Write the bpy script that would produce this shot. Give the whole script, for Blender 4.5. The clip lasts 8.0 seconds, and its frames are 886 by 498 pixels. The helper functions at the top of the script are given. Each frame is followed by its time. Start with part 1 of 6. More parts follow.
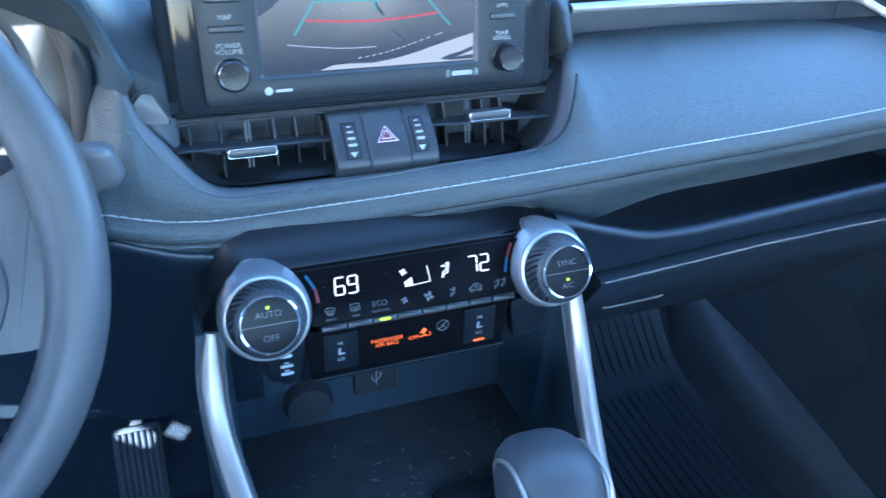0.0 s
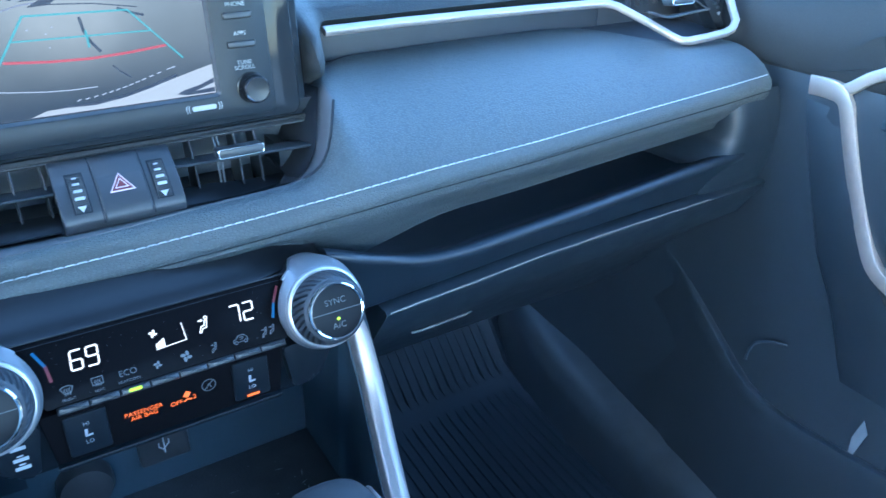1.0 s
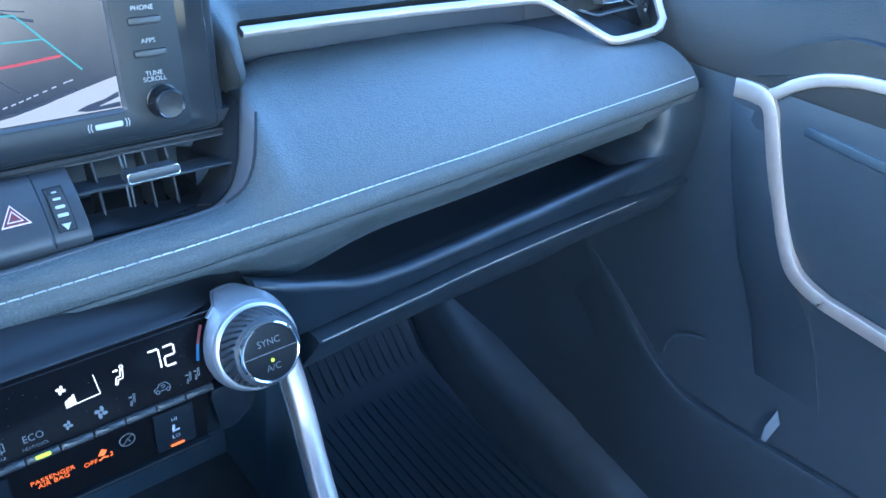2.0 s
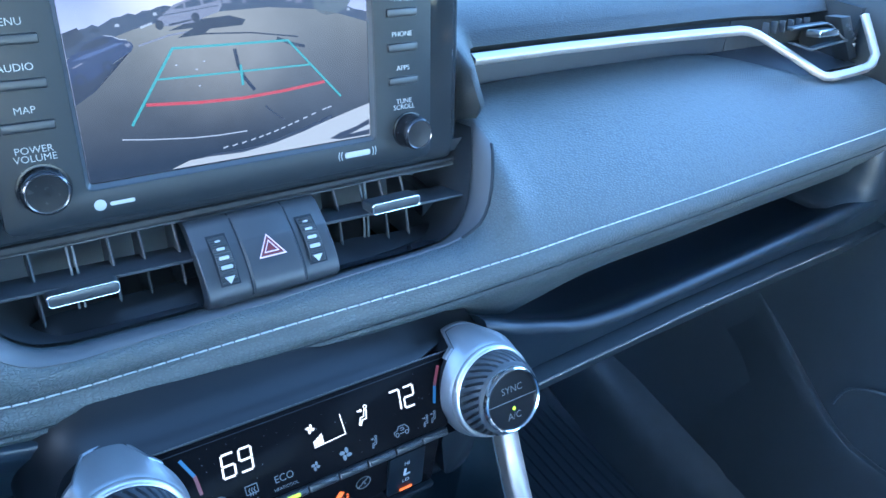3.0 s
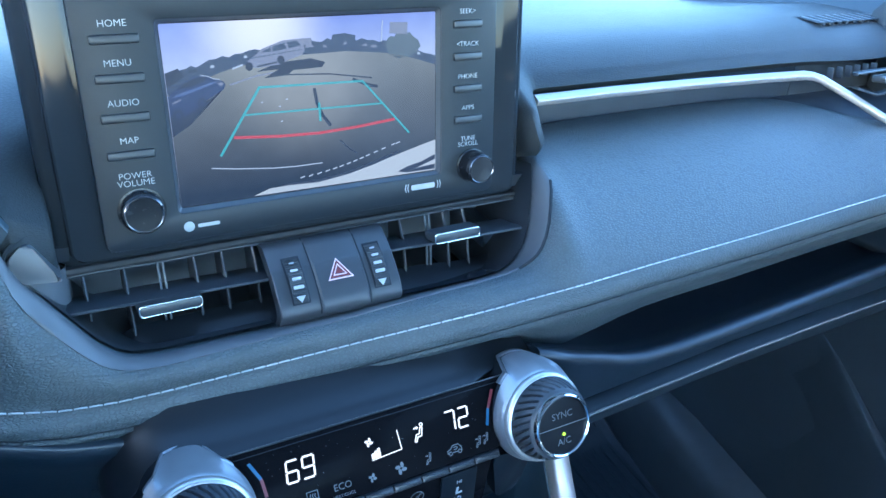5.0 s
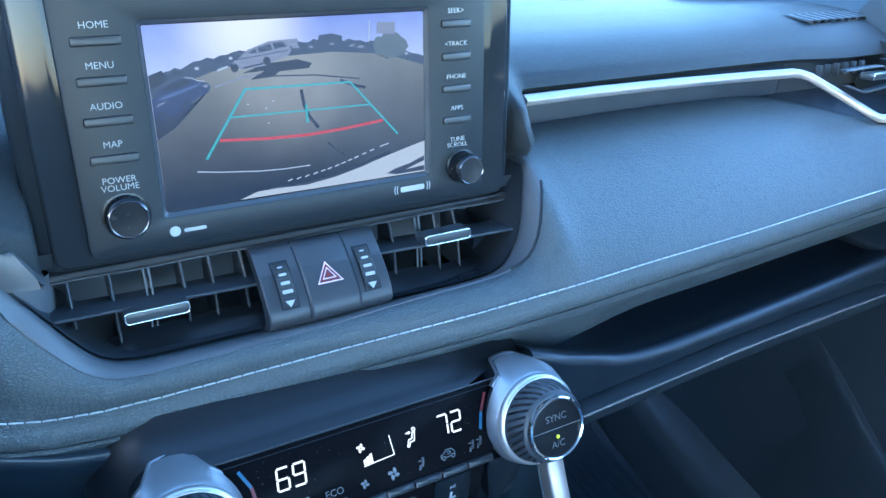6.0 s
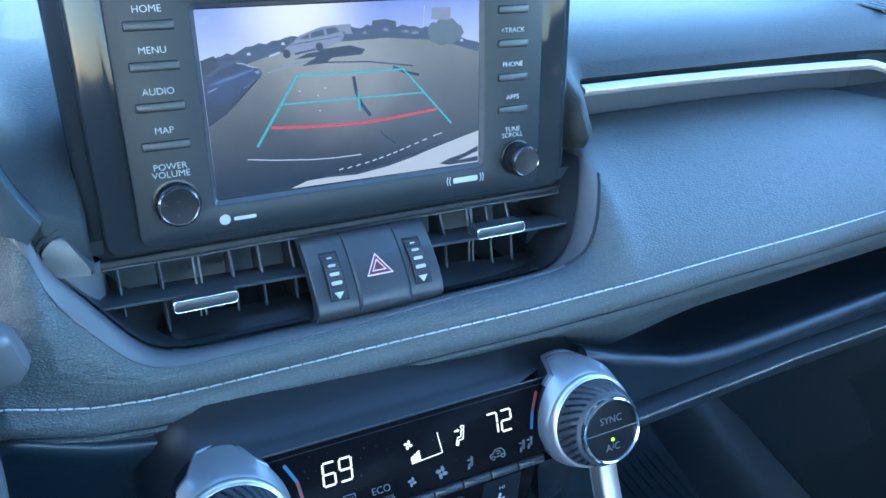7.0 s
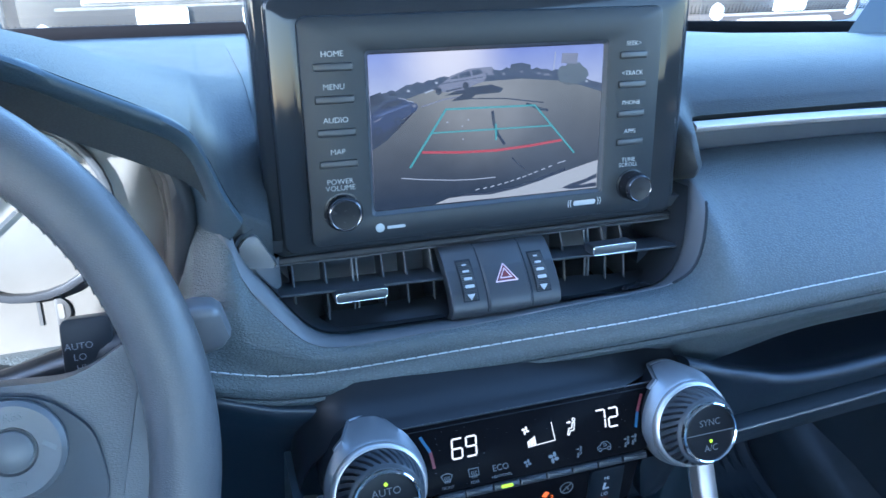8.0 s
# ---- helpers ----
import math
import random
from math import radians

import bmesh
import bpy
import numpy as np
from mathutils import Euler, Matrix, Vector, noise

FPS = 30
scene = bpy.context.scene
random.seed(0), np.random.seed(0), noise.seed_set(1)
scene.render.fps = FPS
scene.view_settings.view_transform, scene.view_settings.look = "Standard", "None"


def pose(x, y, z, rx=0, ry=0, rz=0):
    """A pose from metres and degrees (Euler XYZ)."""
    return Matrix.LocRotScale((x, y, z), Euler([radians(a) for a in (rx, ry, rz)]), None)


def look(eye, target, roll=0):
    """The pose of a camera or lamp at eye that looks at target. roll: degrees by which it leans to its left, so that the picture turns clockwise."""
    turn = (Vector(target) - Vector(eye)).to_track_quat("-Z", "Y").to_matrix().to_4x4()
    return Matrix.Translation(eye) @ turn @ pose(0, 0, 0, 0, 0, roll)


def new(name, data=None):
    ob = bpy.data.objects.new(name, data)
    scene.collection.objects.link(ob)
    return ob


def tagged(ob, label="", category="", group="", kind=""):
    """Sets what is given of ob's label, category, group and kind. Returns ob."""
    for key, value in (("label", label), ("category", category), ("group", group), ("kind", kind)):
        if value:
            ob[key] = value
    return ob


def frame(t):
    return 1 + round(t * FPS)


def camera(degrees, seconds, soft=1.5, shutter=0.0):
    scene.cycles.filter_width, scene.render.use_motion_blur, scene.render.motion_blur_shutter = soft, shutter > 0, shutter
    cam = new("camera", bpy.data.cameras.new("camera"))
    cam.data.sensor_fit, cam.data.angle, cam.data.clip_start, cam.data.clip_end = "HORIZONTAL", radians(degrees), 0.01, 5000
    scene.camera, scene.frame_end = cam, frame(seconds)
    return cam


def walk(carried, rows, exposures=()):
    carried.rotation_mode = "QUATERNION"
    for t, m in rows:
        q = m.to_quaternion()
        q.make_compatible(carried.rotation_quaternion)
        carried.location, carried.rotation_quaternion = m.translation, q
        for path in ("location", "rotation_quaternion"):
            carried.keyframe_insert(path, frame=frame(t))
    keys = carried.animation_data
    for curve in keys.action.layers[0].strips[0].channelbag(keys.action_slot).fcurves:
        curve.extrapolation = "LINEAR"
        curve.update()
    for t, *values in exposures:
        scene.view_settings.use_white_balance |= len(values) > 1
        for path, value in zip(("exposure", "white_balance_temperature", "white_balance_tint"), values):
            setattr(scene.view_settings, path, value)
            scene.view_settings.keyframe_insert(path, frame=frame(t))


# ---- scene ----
cam = camera(60.1, 8.0, shutter=0.2)
PATH = [
    (0, (-0.137, -0.509, 0.825), (0.476, 1.098, -0.196), 2.0),
    (0.5, (-0.086, -0.517, 0.829), (0.693, 1.029, -0.172), 1.3),
    (1, (-0.065, -0.505, 0.822), (0.883, 0.963, -0.15), 1.6),
    (1.2, (-0.059, -0.503, 0.821), (0.934, 0.933, -0.154), 1.5),
    (2.3, (-0.065, -0.406, 0.848), (1.094, 0.826, -0.218), 6.3),
    (2.5, (-0.097, -0.379, 0.843), (1.016, 0.901, -0.217), 6.1),
    (3, (-0.131, -0.355, 0.836), (0.897, 1.011, -0.202), 5.8),
    (3.5, (-0.136, -0.364, 0.837), (0.808, 1.071, -0.186), 5.6),
    (4, (-0.154, -0.376, 0.835), (0.723, 1.124, -0.156), 4.6),
    (4.5, (-0.142, -0.379, 0.846), (0.741, 1.126, -0.13), 4.6),
    (6, (-0.138, -0.374, 0.842), (0.784, 1.119, -0.118), 4.3),
    (6.5, (-0.135, -0.374, 0.846), (0.752, 1.131, -0.127), 4.1),
    (7, (-0.135, -0.364, 0.834), (0.675, 1.182, -0.141), 3.3),
    (7.5, (-0.157, -0.396, 0.846), (0.536, 1.226, -0.097), 2.3),
    (8, (-0.173, -0.417, 0.853), (0.401, 1.268, -0.058), 1.7),
]
walk(cam, [(t, look(eye, target, roll)) for t, eye, target, roll in PATH], [(0.0, 4.6, 4800, 8), (0.5, 4.95, 4800, 4), (1.0, 4.65, 4750, 4), (2.3, 4.72, 4750, 8), (2.5, 4.66, 4750, 8), (3.5, 4.6, 4800, 4), (4.5, 4.45, 4800, 4), (6.5, 4.42, 4750, 4), (7.5, 4.35, 4900, 4), (8.0, 4.15, 5000, 9)])

# ---- world and light ----
world = bpy.data.worlds.new("sky")
scene.world = world
world.use_nodes = True
wt = world.node_tree
sky = wt.nodes.new("ShaderNodeTexSky")
sky.sky_type = "NISHITA"
sky.sun_disc = False
SUN_ELEVATION, SUN_FROM = 21.0, 235.0   # degrees; compass angle the sun stands at, clockwise from straight ahead
sky.sun_elevation, sky.sun_rotation = radians(SUN_ELEVATION), radians(SUN_FROM)
wt.links.new(sky.outputs[0], wt.nodes["Background"].inputs[0])
wt.nodes["Background"].inputs[1].default_value = 0.15
sun = new("sun", bpy.data.lights.new("sun", "SUN"))
sun.data.energy, sun.data.angle, sun.data.color = 2.6, radians(0.6), (1.0, 0.95, 0.88)
sun_way = Vector((math.sin(radians(SUN_FROM)) * math.cos(radians(SUN_ELEVATION)),
                  math.cos(radians(SUN_FROM)) * math.cos(radians(SUN_ELEVATION)), math.sin(radians(SUN_ELEVATION))))
sun.matrix_world = look(sun_way * 20, (0, 0, 0))


# ---- materials ----
def material(name, base, rough=0.5, metal=0.0, grain=0.0, grain_size=0.002, mottle=0.0, mottle_size=0.05, coat=0.0, spec=0.5, second=None, kind="leather"):
    """Principled material; grain: relief depth in metres at grain_size; mottle: colour and gloss variation at mottle_size."""
    m = bpy.data.materials.new(name)
    m.use_nodes = True
    nt = m.node_tree
    p = nt.nodes["Principled BSDF"]
    p.inputs["Base Color"].default_value = (*base, 1)
    p.inputs["Roughness"].default_value = rough
    p.inputs["Metallic"].default_value = metal
    p.inputs["Specular IOR Level"].default_value = spec
    p.inputs["Coat Weight"].default_value = coat
    p.inputs["Coat Roughness"].default_value = 0.05
    tc = nt.nodes.new("ShaderNodeTexCoord")
    if mottle:
        n = nt.nodes.new("ShaderNodeTexNoise")
        n.inputs["Scale"].default_value = 1 / mottle_size
        n.inputs["Detail"].default_value = 6
        nt.links.new(tc.outputs["Object"], n.inputs["Vector"])
        mix = nt.nodes.new("ShaderNodeMix")
        mix.data_type = "RGBA"
        other = second or tuple(min(1, c * (1 + 2 * mottle)) for c in base)
        mix.inputs["A"].default_value = (*[c * (1 - mottle) if not second else c for c in base], 1)
        mix.inputs["B"].default_value = (*other, 1)
        nt.links.new(n.outputs["Fac"], mix.inputs["Factor"])
        nt.links.new(mix.outputs["Result"], p.inputs["Base Color"])
        r = nt.nodes.new("ShaderNodeMapRange")
        r.inputs["To Min"].default_value, r.inputs["To Max"].default_value = max(0.02, rough - min(0.1, 0.5 * mottle)), min(1, rough + min(0.1, 0.5 * mottle))
        nt.links.new(n.outputs["Fac"], r.inputs["Value"])
        nt.links.new(r.outputs["Result"], p.inputs["Roughness"])
    if grain:
        b = nt.nodes.new("ShaderNodeBump")
        b.inputs["Distance"].default_value = grain
        b.inputs["Strength"].default_value = 1.0
        if kind == "leather":
            # rounded pebbles, drawn out along x, over softer wrinkles
            stretch = nt.nodes.new("ShaderNodeMapping")
            stretch.inputs["Scale"].default_value = (0.55, 1.0, 1.0)
            nt.links.new(tc.outputs["Object"], stretch.inputs["Vector"])
            warp = nt.nodes.new("ShaderNodeTexNoise")
            warp.inputs["Scale"].default_value = 0.35 / grain_size
            nt.links.new(tc.outputs["Object"], warp.inputs["Vector"])
            add = nt.nodes.new("ShaderNodeVectorMath")
            add.operation = "MULTIPLY_ADD"
            add.inputs[1].default_value = (0.6 * grain_size,) * 3
            nt.links.new(warp.outputs["Color"], add.inputs[0])
            nt.links.new(stretch.outputs["Vector"], add.inputs[2])
            v = nt.nodes.new("ShaderNodeTexVoronoi")
            v.feature = "DISTANCE_TO_EDGE"
            v.inputs["Scale"].default_value = 1 / grain_size
            nt.links.new(add.outputs[0], v.inputs["Vector"])
            swell = nt.nodes.new("ShaderNodeMapRange")
            swell.interpolation_type = "SMOOTHSTEP"
            swell.inputs["From Max"].default_value = 0.30
            nt.links.new(v.outputs["Distance"], swell.inputs["Value"])
            nt.links.new(swell.outputs["Result"], b.inputs["Height"])
            # shade between the pebbles, put into the colour along the creases
            crease_shade = nt.nodes.new("ShaderNodeMix")
            crease_shade.data_type = "RGBA"
            crease_shade.blend_type = "MULTIPLY"
            crease_shade.inputs["Factor"].default_value = 1.0
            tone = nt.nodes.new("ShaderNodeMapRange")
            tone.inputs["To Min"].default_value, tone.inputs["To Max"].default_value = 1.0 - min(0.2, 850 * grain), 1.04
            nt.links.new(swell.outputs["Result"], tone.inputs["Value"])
            nt.links.new(tone.outputs["Result"], crease_shade.inputs["B"])
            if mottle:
                nt.links.new(mix.outputs["Result"], crease_shade.inputs["A"])
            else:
                crease_shade.inputs["A"].default_value = (*base, 1)
            nt.links.new(crease_shade.outputs["Result"], p.inputs["Base Color"])
        else:
            v = nt.nodes.new("ShaderNodeTexNoise")
            v.inputs["Scale"].default_value = 1 / grain_size
            v.inputs["Detail"].default_value = 4
            nt.links.new(tc.outputs["Object"], v.inputs["Vector"])
            nt.links.new(v.outputs["Fac"], b.inputs["Height"])
        nt.links.new(b.outputs[0], p.inputs["Normal"])
    return m


def glowing(name, color, strength=1.0):
    m = bpy.data.materials.new(name)
    m.use_nodes = True
    p = m.node_tree.nodes["Principled BSDF"]
    p.inputs["Base Color"].default_value = (0.02, 0.02, 0.02, 1)
    p.inputs["Roughness"].default_value = 0.3
    p.inputs["Specular IOR Level"].default_value = 0.1
    p.inputs["Emission Color"].default_value = (*color, 1)
    p.inputs["Emission Strength"].default_value = strength
    return m


def glass_pane(name, gloss=0.05):
    m = bpy.data.materials.new(name)
    m.use_nodes = True
    nt = m.node_tree
    out = nt.nodes["Material Output"]
    t, g, f, mix = (nt.nodes.new("ShaderNode" + k) for k in ("BsdfTransparent", "BsdfGlossy", "Fresnel", "MixShader"))
    t.inputs[0].default_value = (0.72, 0.75, 0.73, 1)
    g.inputs["Roughness"].default_value = gloss
    f.inputs[0].default_value = 1.45
    nt.links.new(f.outputs[0], mix.inputs[0])
    nt.links.new(t.outputs[0], mix.inputs[1])
    nt.links.new(g.outputs[0], mix.inputs[2])
    nt.links.new(mix.outputs[0], out.inputs["Surface"])
    return m


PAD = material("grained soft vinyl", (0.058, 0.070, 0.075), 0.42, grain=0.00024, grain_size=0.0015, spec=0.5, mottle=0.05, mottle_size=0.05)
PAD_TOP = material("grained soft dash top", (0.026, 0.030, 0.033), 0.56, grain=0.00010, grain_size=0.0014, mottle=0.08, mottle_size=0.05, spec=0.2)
# blue haze over the darks is put into PLASTIC, RUBBER and CARPET
PLASTIC = material("dark moulded plastic", (0.022, 0.036, 0.050), 0.5, grain=0.00005, grain_size=0.0012, mottle=0.2, mottle_size=0.02)
SMOOTH = material("smooth satin black plastic", (0.024, 0.026, 0.029), 0.33, mottle=0.15, mottle_size=0.02, grain=0.00004, grain_size=0.0006, kind="noise")
DEEP = material("deep black plastic", (0.028, 0.033, 0.040), 0.5, mottle=0.2, mottle_size=0.02, spec=0.4)
PIANO = material("piano black gloss", (0.018, 0.021, 0.025), 0.06, spec=0.18, mottle=0.1, mottle_size=0.03)
FASCIA = material("dark grey satin fascia", (0.011, 0.0145, 0.019), 0.42, spec=0.30, mottle=0.1, mottle_size=0.01, grain=0.00003, grain_size=0.0004, kind="noise")
SILVER = material("satin silver paint", (0.41, 0.375, 0.345), 0.44, metal=0.75, mottle=0.06, mottle_size=0.01, grain=0.00002, grain_size=0.0005, kind="noise")
CHROME = material("bright chrome", (0.8, 0.82, 0.84), 0.1, metal=1.0, mottle=0.04, mottle_size=0.01)
RUBBER = material("ribbed black rubber", (0.012, 0.020, 0.029), 0.6, mottle=0.25, mottle_size=0.03, grain=0.0004, grain_size=0.002, kind="noise")
CARPET = material("black carpet", (0.009, 0.016, 0.024), 0.95, grain=0.002, grain_size=0.003, mottle=0.3, mottle_size=0.02, kind="noise")
DOORPLASTIC = material("dark door plastic", (0.017, 0.026, 0.036), 0.5, grain=0.00005, grain_size=0.0012, mottle=0.2, mottle_size=0.02)
DUSTY = material("dusty black tray", (0.02, 0.026, 0.033), 0.55, mottle=0.3, mottle_size=0.02, second=(0.10, 0.11, 0.12), grain=0.0003, grain_size=0.002, kind="noise")
LEATHER = material("smooth wheel leather", (0.06, 0.062, 0.066), 0.42, grain=0.00005, grain_size=0.0010, mottle=0.08, mottle_size=0.03)
THREAD = material("pale grey thread", (0.42, 0.43, 0.45), 0.7, mottle=0.15, mottle_size=0.002)
PRINT = material("pale printed legend", (0.36, 0.37, 0.38), 0.5)
PRINT_DIM = material("dim printed legend", (0.11, 0.115, 0.12), 0.5)
SEAM = material("dark seam", (0.024, 0.028, 0.033), 0.8, spec=0.12)
HEADLINER = material("grey headliner cloth", (0.32, 0.36, 0.40), 0.95, grain=0.0006, grain_size=0.002, mottle=0.1, mottle_size=0.02, kind="noise")
TRIM_CLOTH = material("blue-grey cabin trim", (0.15, 0.205, 0.27), 0.85, grain=0.0006, grain_size=0.002, mottle=0.15, mottle_size=0.03, kind="noise")
GLASS_BLACK = material("black display glass", (0.005, 0.005, 0.006), 0.12, spec=0.01)
LIT_WHITE = glowing("lit white digits", (1.0, 0.93, 0.84), 0.085)
LIT_GREEN = glowing("lit green lamp", (0.62, 1.0, 0.02), 0.085)
LIT_ORANGE = glowing("lit amber legend", (1.0, 0.16, 0.02), 0.085)
RED_MARK = material("red mark", (0.13, 0.022, 0.027), 0.4)
BLUE_MARK = material("blue mark", (0.018, 0.085, 0.17), 0.4)
PINK = material("pale pink hazard mark", (0.75, 0.55, 0.58), 0.45)
# sun glare on the dusty lens is put into this pale colour
DIAL = material("dusty instrument lens", (0.11, 0.104, 0.092), 0.35, mottle=0.15, mottle_size=0.03)
WINDSCREEN = glass_pane("windscreen glass", 0.02)


# ---- mesh tools ----
def thing(name, at, label, category, group="", kind=""):
    ob = new(name)
    ob.location = at
    ob.empty_display_size = 0.02
    return tagged(ob, label, category, group, kind)




def part(name, bm, mat, parent=None, label="", sharp=35):
    """Links a bmesh that is built in world metres as one mesh object, under a thing or a part."""
    bmesh.ops.recalc_face_normals(bm, faces=bm.faces[:])
    me = bpy.data.meshes.new(name)
    bm.to_mesh(me)
    bm.free()
    me.materials.append(mat)
    me.polygons.foreach_set("use_smooth", [True] * len(me.polygons))
    me.set_sharp_from_angle(angle=radians(sharp))
    ob = new(name, me)
    if parent:
        ob.parent = parent
        if parent.type == "EMPTY":
            ob.matrix_parent_inverse = Matrix.Translation(parent.location).inverted()
    if label:
        ob["label"] = label
    return ob


def join(bm, other):
    me = bpy.data.meshes.new("joined")
    other.to_mesh(me)
    other.free()
    bm.from_mesh(me)
    bpy.data.meshes.remove(me)
    return bm


def face_at(x, y, z, tilt=0.0, turn=0.0):
    """Axes on a face that looks back at the driver: u right, v up, w out; tilt: degrees it leans back."""
    return Matrix.Translation((x, y, z)) @ Matrix.Rotation(radians(turn), 4, "Z") @ Matrix.Rotation(radians(90 - tilt), 4, "X")


def block(m, sx, sy, sz, bevel=0.0, at=(0, 0, 0), segments=2, turn=0.0):
    bm = bmesh.new()
    bmesh.ops.create_cube(bm, size=1.0)
    bmesh.ops.scale(bm, vec=(sx, sy, sz), verts=bm.verts)
    if bevel:
        bmesh.ops.bevel(bm, geom=bm.edges[:], offset=bevel, segments=segments, profile=0.5, affect="EDGES")
    bmesh.ops.transform(bm, matrix=m @ Matrix.Translation(at) @ Matrix.Rotation(radians(turn), 4, "Z"), verts=bm.verts)
    return bm


def plate(m, pts, w0, w1, bevel=0.0, segments=2):
    """A prism over the outline pts (u, v) between the heights w0 and w1; bevel rounds its front rim."""
    bm = bmesh.new()
    low = [bm.verts.new((u, v, w0)) for u, v in pts]
    top = [bm.verts.new((u, v, w1)) for u, v in pts]
    f = bm.faces.new(top)
    bm.faces.new(low[::-1])
    n = len(pts)
    for i in range(n):
        bm.faces.new((low[i], low[(i + 1) % n], top[(i + 1) % n], top[i]))
    if bevel:
        bmesh.ops.bevel(bm, geom=f.edges[:], offset=bevel, segments=segments, profile=0.5, affect="EDGES")
    bmesh.ops.transform(bm, matrix=m, verts=bm.verts)
    return bm


def flat(m, pts, w):
    bm = bmesh.new()
    bm.faces.new([bm.verts.new((u, v, w)) for u, v in pts])
    bmesh.ops.transform(bm, matrix=m, verts=bm.verts)
    return bm


def ring_plate(m, outer, inner, w0, w1, bevel=0.0):
    """A frame between two outlines of equally many points."""
    bm = bmesh.new()
    n = len(outer)
    a, b = [[bm.verts.new((u, v, w)) for u, v in outer] for w in (w0, w1)]
    c, d = [[bm.verts.new((u, v, w)) for u, v in inner] for w in (w0, w1)]
    front = []
    for i in range(n):
        j = (i + 1) % n
        bm.faces.new((a[i], a[j], b[j], b[i]))
        front.append(bm.faces.new((b[i], b[j], d[j], d[i])))
        bm.faces.new((d[i], d[j], c[j], c[i]))
        bm.faces.new((c[i], c[j], a[j], a[i]))
    if bevel:
        rim = {e for i in range(n) for e in b[i].link_edges if e.other_vert(b[i]) in b} | {e for i in range(n) for e in d[i].link_edges if e.other_vert(d[i]) in d}
        bmesh.ops.bevel(bm, geom=list(rim), offset=bevel, segments=2, profile=0.5, affect="EDGES")
    bmesh.ops.transform(bm, matrix=m, verts=bm.verts)
    return bm


def rounded(u0, v0, u1, v1, r, n=5):
    """Outline of a rectangle with rounded corners."""
    pts = []
    for cu, cv, a in ((u1 - r, v1 - r, 0), (u0 + r, v1 - r, 90), (u0 + r, v0 + r, 180), (u1 - r, v0 + r, 270)):
        for i in range(n + 1):
            k = radians(a + 90 * i / n)
            pts.append((cu + r * math.cos(k), cv + r * math.sin(k)))
    return pts


def round_corners(pts, r, n=5):
    """Outline with each corner of a polygon rounded; r: one radius, or one for each corner."""
    out = []
    for i, p in enumerate(pts):
        p = Vector(p)
        a, b = Vector(pts[i - 1]) - p, Vector(pts[(i + 1) % len(pts)]) - p
        ri = r[i] if isinstance(r, (list, tuple)) else r
        da, db = a.normalized() * min(ri, a.length * 0.48), b.normalized() * min(ri, b.length * 0.48)
        for k in range(n + 1):
            s = k / n
            out.append(tuple(p + da * (1 - s) ** 2 + db * s ** 2))
    return out


def lathe(m, profile, seg=48, cap=True):
    """Turned body round w; profile: (radius, height) from base to tip."""
    bm = bmesh.new()
    rings = [[bm.verts.new((r * math.cos(2 * math.pi * i / seg), r * math.sin(2 * math.pi * i / seg), h)) for i in range(seg)] for r, h in profile]
    for a, b in zip(rings, rings[1:]):
        for i in range(seg):
            bm.faces.new((a[i], a[(i + 1) % seg], b[(i + 1) % seg], b[i]))
    if cap:
        bm.faces.new(rings[-1])
        bm.faces.new(rings[0][::-1])
    bmesh.ops.transform(bm, matrix=m, verts=bm.verts)
    return bm


def loft(rows, closed=True, caps=True):
    """Skin over rows of equally many points."""
    bm = bmesh.new()
    rings = [[bm.verts.new(p) for p in row] for row in rows]
    n = len(rows[0])
    for a, b in zip(rings, rings[1:]):
        for i in range(n if closed else n - 1):
            bm.faces.new((a[i], a[(i + 1) % n], b[(i + 1) % n], b[i]))
    if closed and caps:
        bm.faces.new(rings[0][::-1])
        bm.faces.new(rings[-1])
    return bm


def smooth_path(pts, n=8):
    """Catmull-Rom through the points."""
    pts = [Vector(p) for p in pts]
    ext = [2 * pts[0] - pts[1], *pts, 2 * pts[-1] - pts[-2]]
    out = []
    for i in range(1, len(ext) - 2):
        a, b, c, d = ext[i - 1:i + 3]
        for k in range(n):
            t = k / n
            out.append(0.5 * (2 * b + (c - a) * t + (2 * a - 5 * b + 4 * c - d) * t * t + (3 * b - a - 3 * c + d) * t ** 3))
    return [*out, pts[-1]]


def sweep(path, section, up=(0, 0, 1), sizes=None, closed=False):
    """A section (side, up) carried along a path."""
    path = [Vector(p) for p in path]
    rows = []
    for i, p in enumerate(path):
        if closed:
            t = path[(i + 1) % len(path)] - path[i - 1]
        else:
            t = path[min(i + 1, len(path) - 1)] - path[max(i - 1, 0)]
        t.normalize()
        side = t.cross(Vector(up)).normalized()
        top = side.cross(t)
        s = sizes[i] if sizes else 1.0
        rows.append([p + side * a * s + top * b * s for a, b in section])
    if closed:
        rows.append(rows[0])
        bm = loft(rows, caps=False)
        bmesh.ops.remove_doubles(bm, verts=bm.verts, dist=1e-6)
        return bm
    return loft(rows)


def circle(r, n=12, ry=None):
    return [(r * math.cos(2 * math.pi * i / n), (ry or r) * math.sin(2 * math.pi * i / n)) for i in range(n)]


def lerp_table(table, x):
    """Values of a table of rows (x, a, b, ...) at x, smoothly between its rows."""
    if x <= table[0][0]:
        return table[0][1:]
    for lo, hi in zip(table, table[1:]):
        if x <= hi[0]:
            s = (x - lo[0]) / (hi[0] - lo[0])
            return [a + (b - a) * s for a, b in zip(lo[1:], hi[1:])]
    return table[-1][1:]


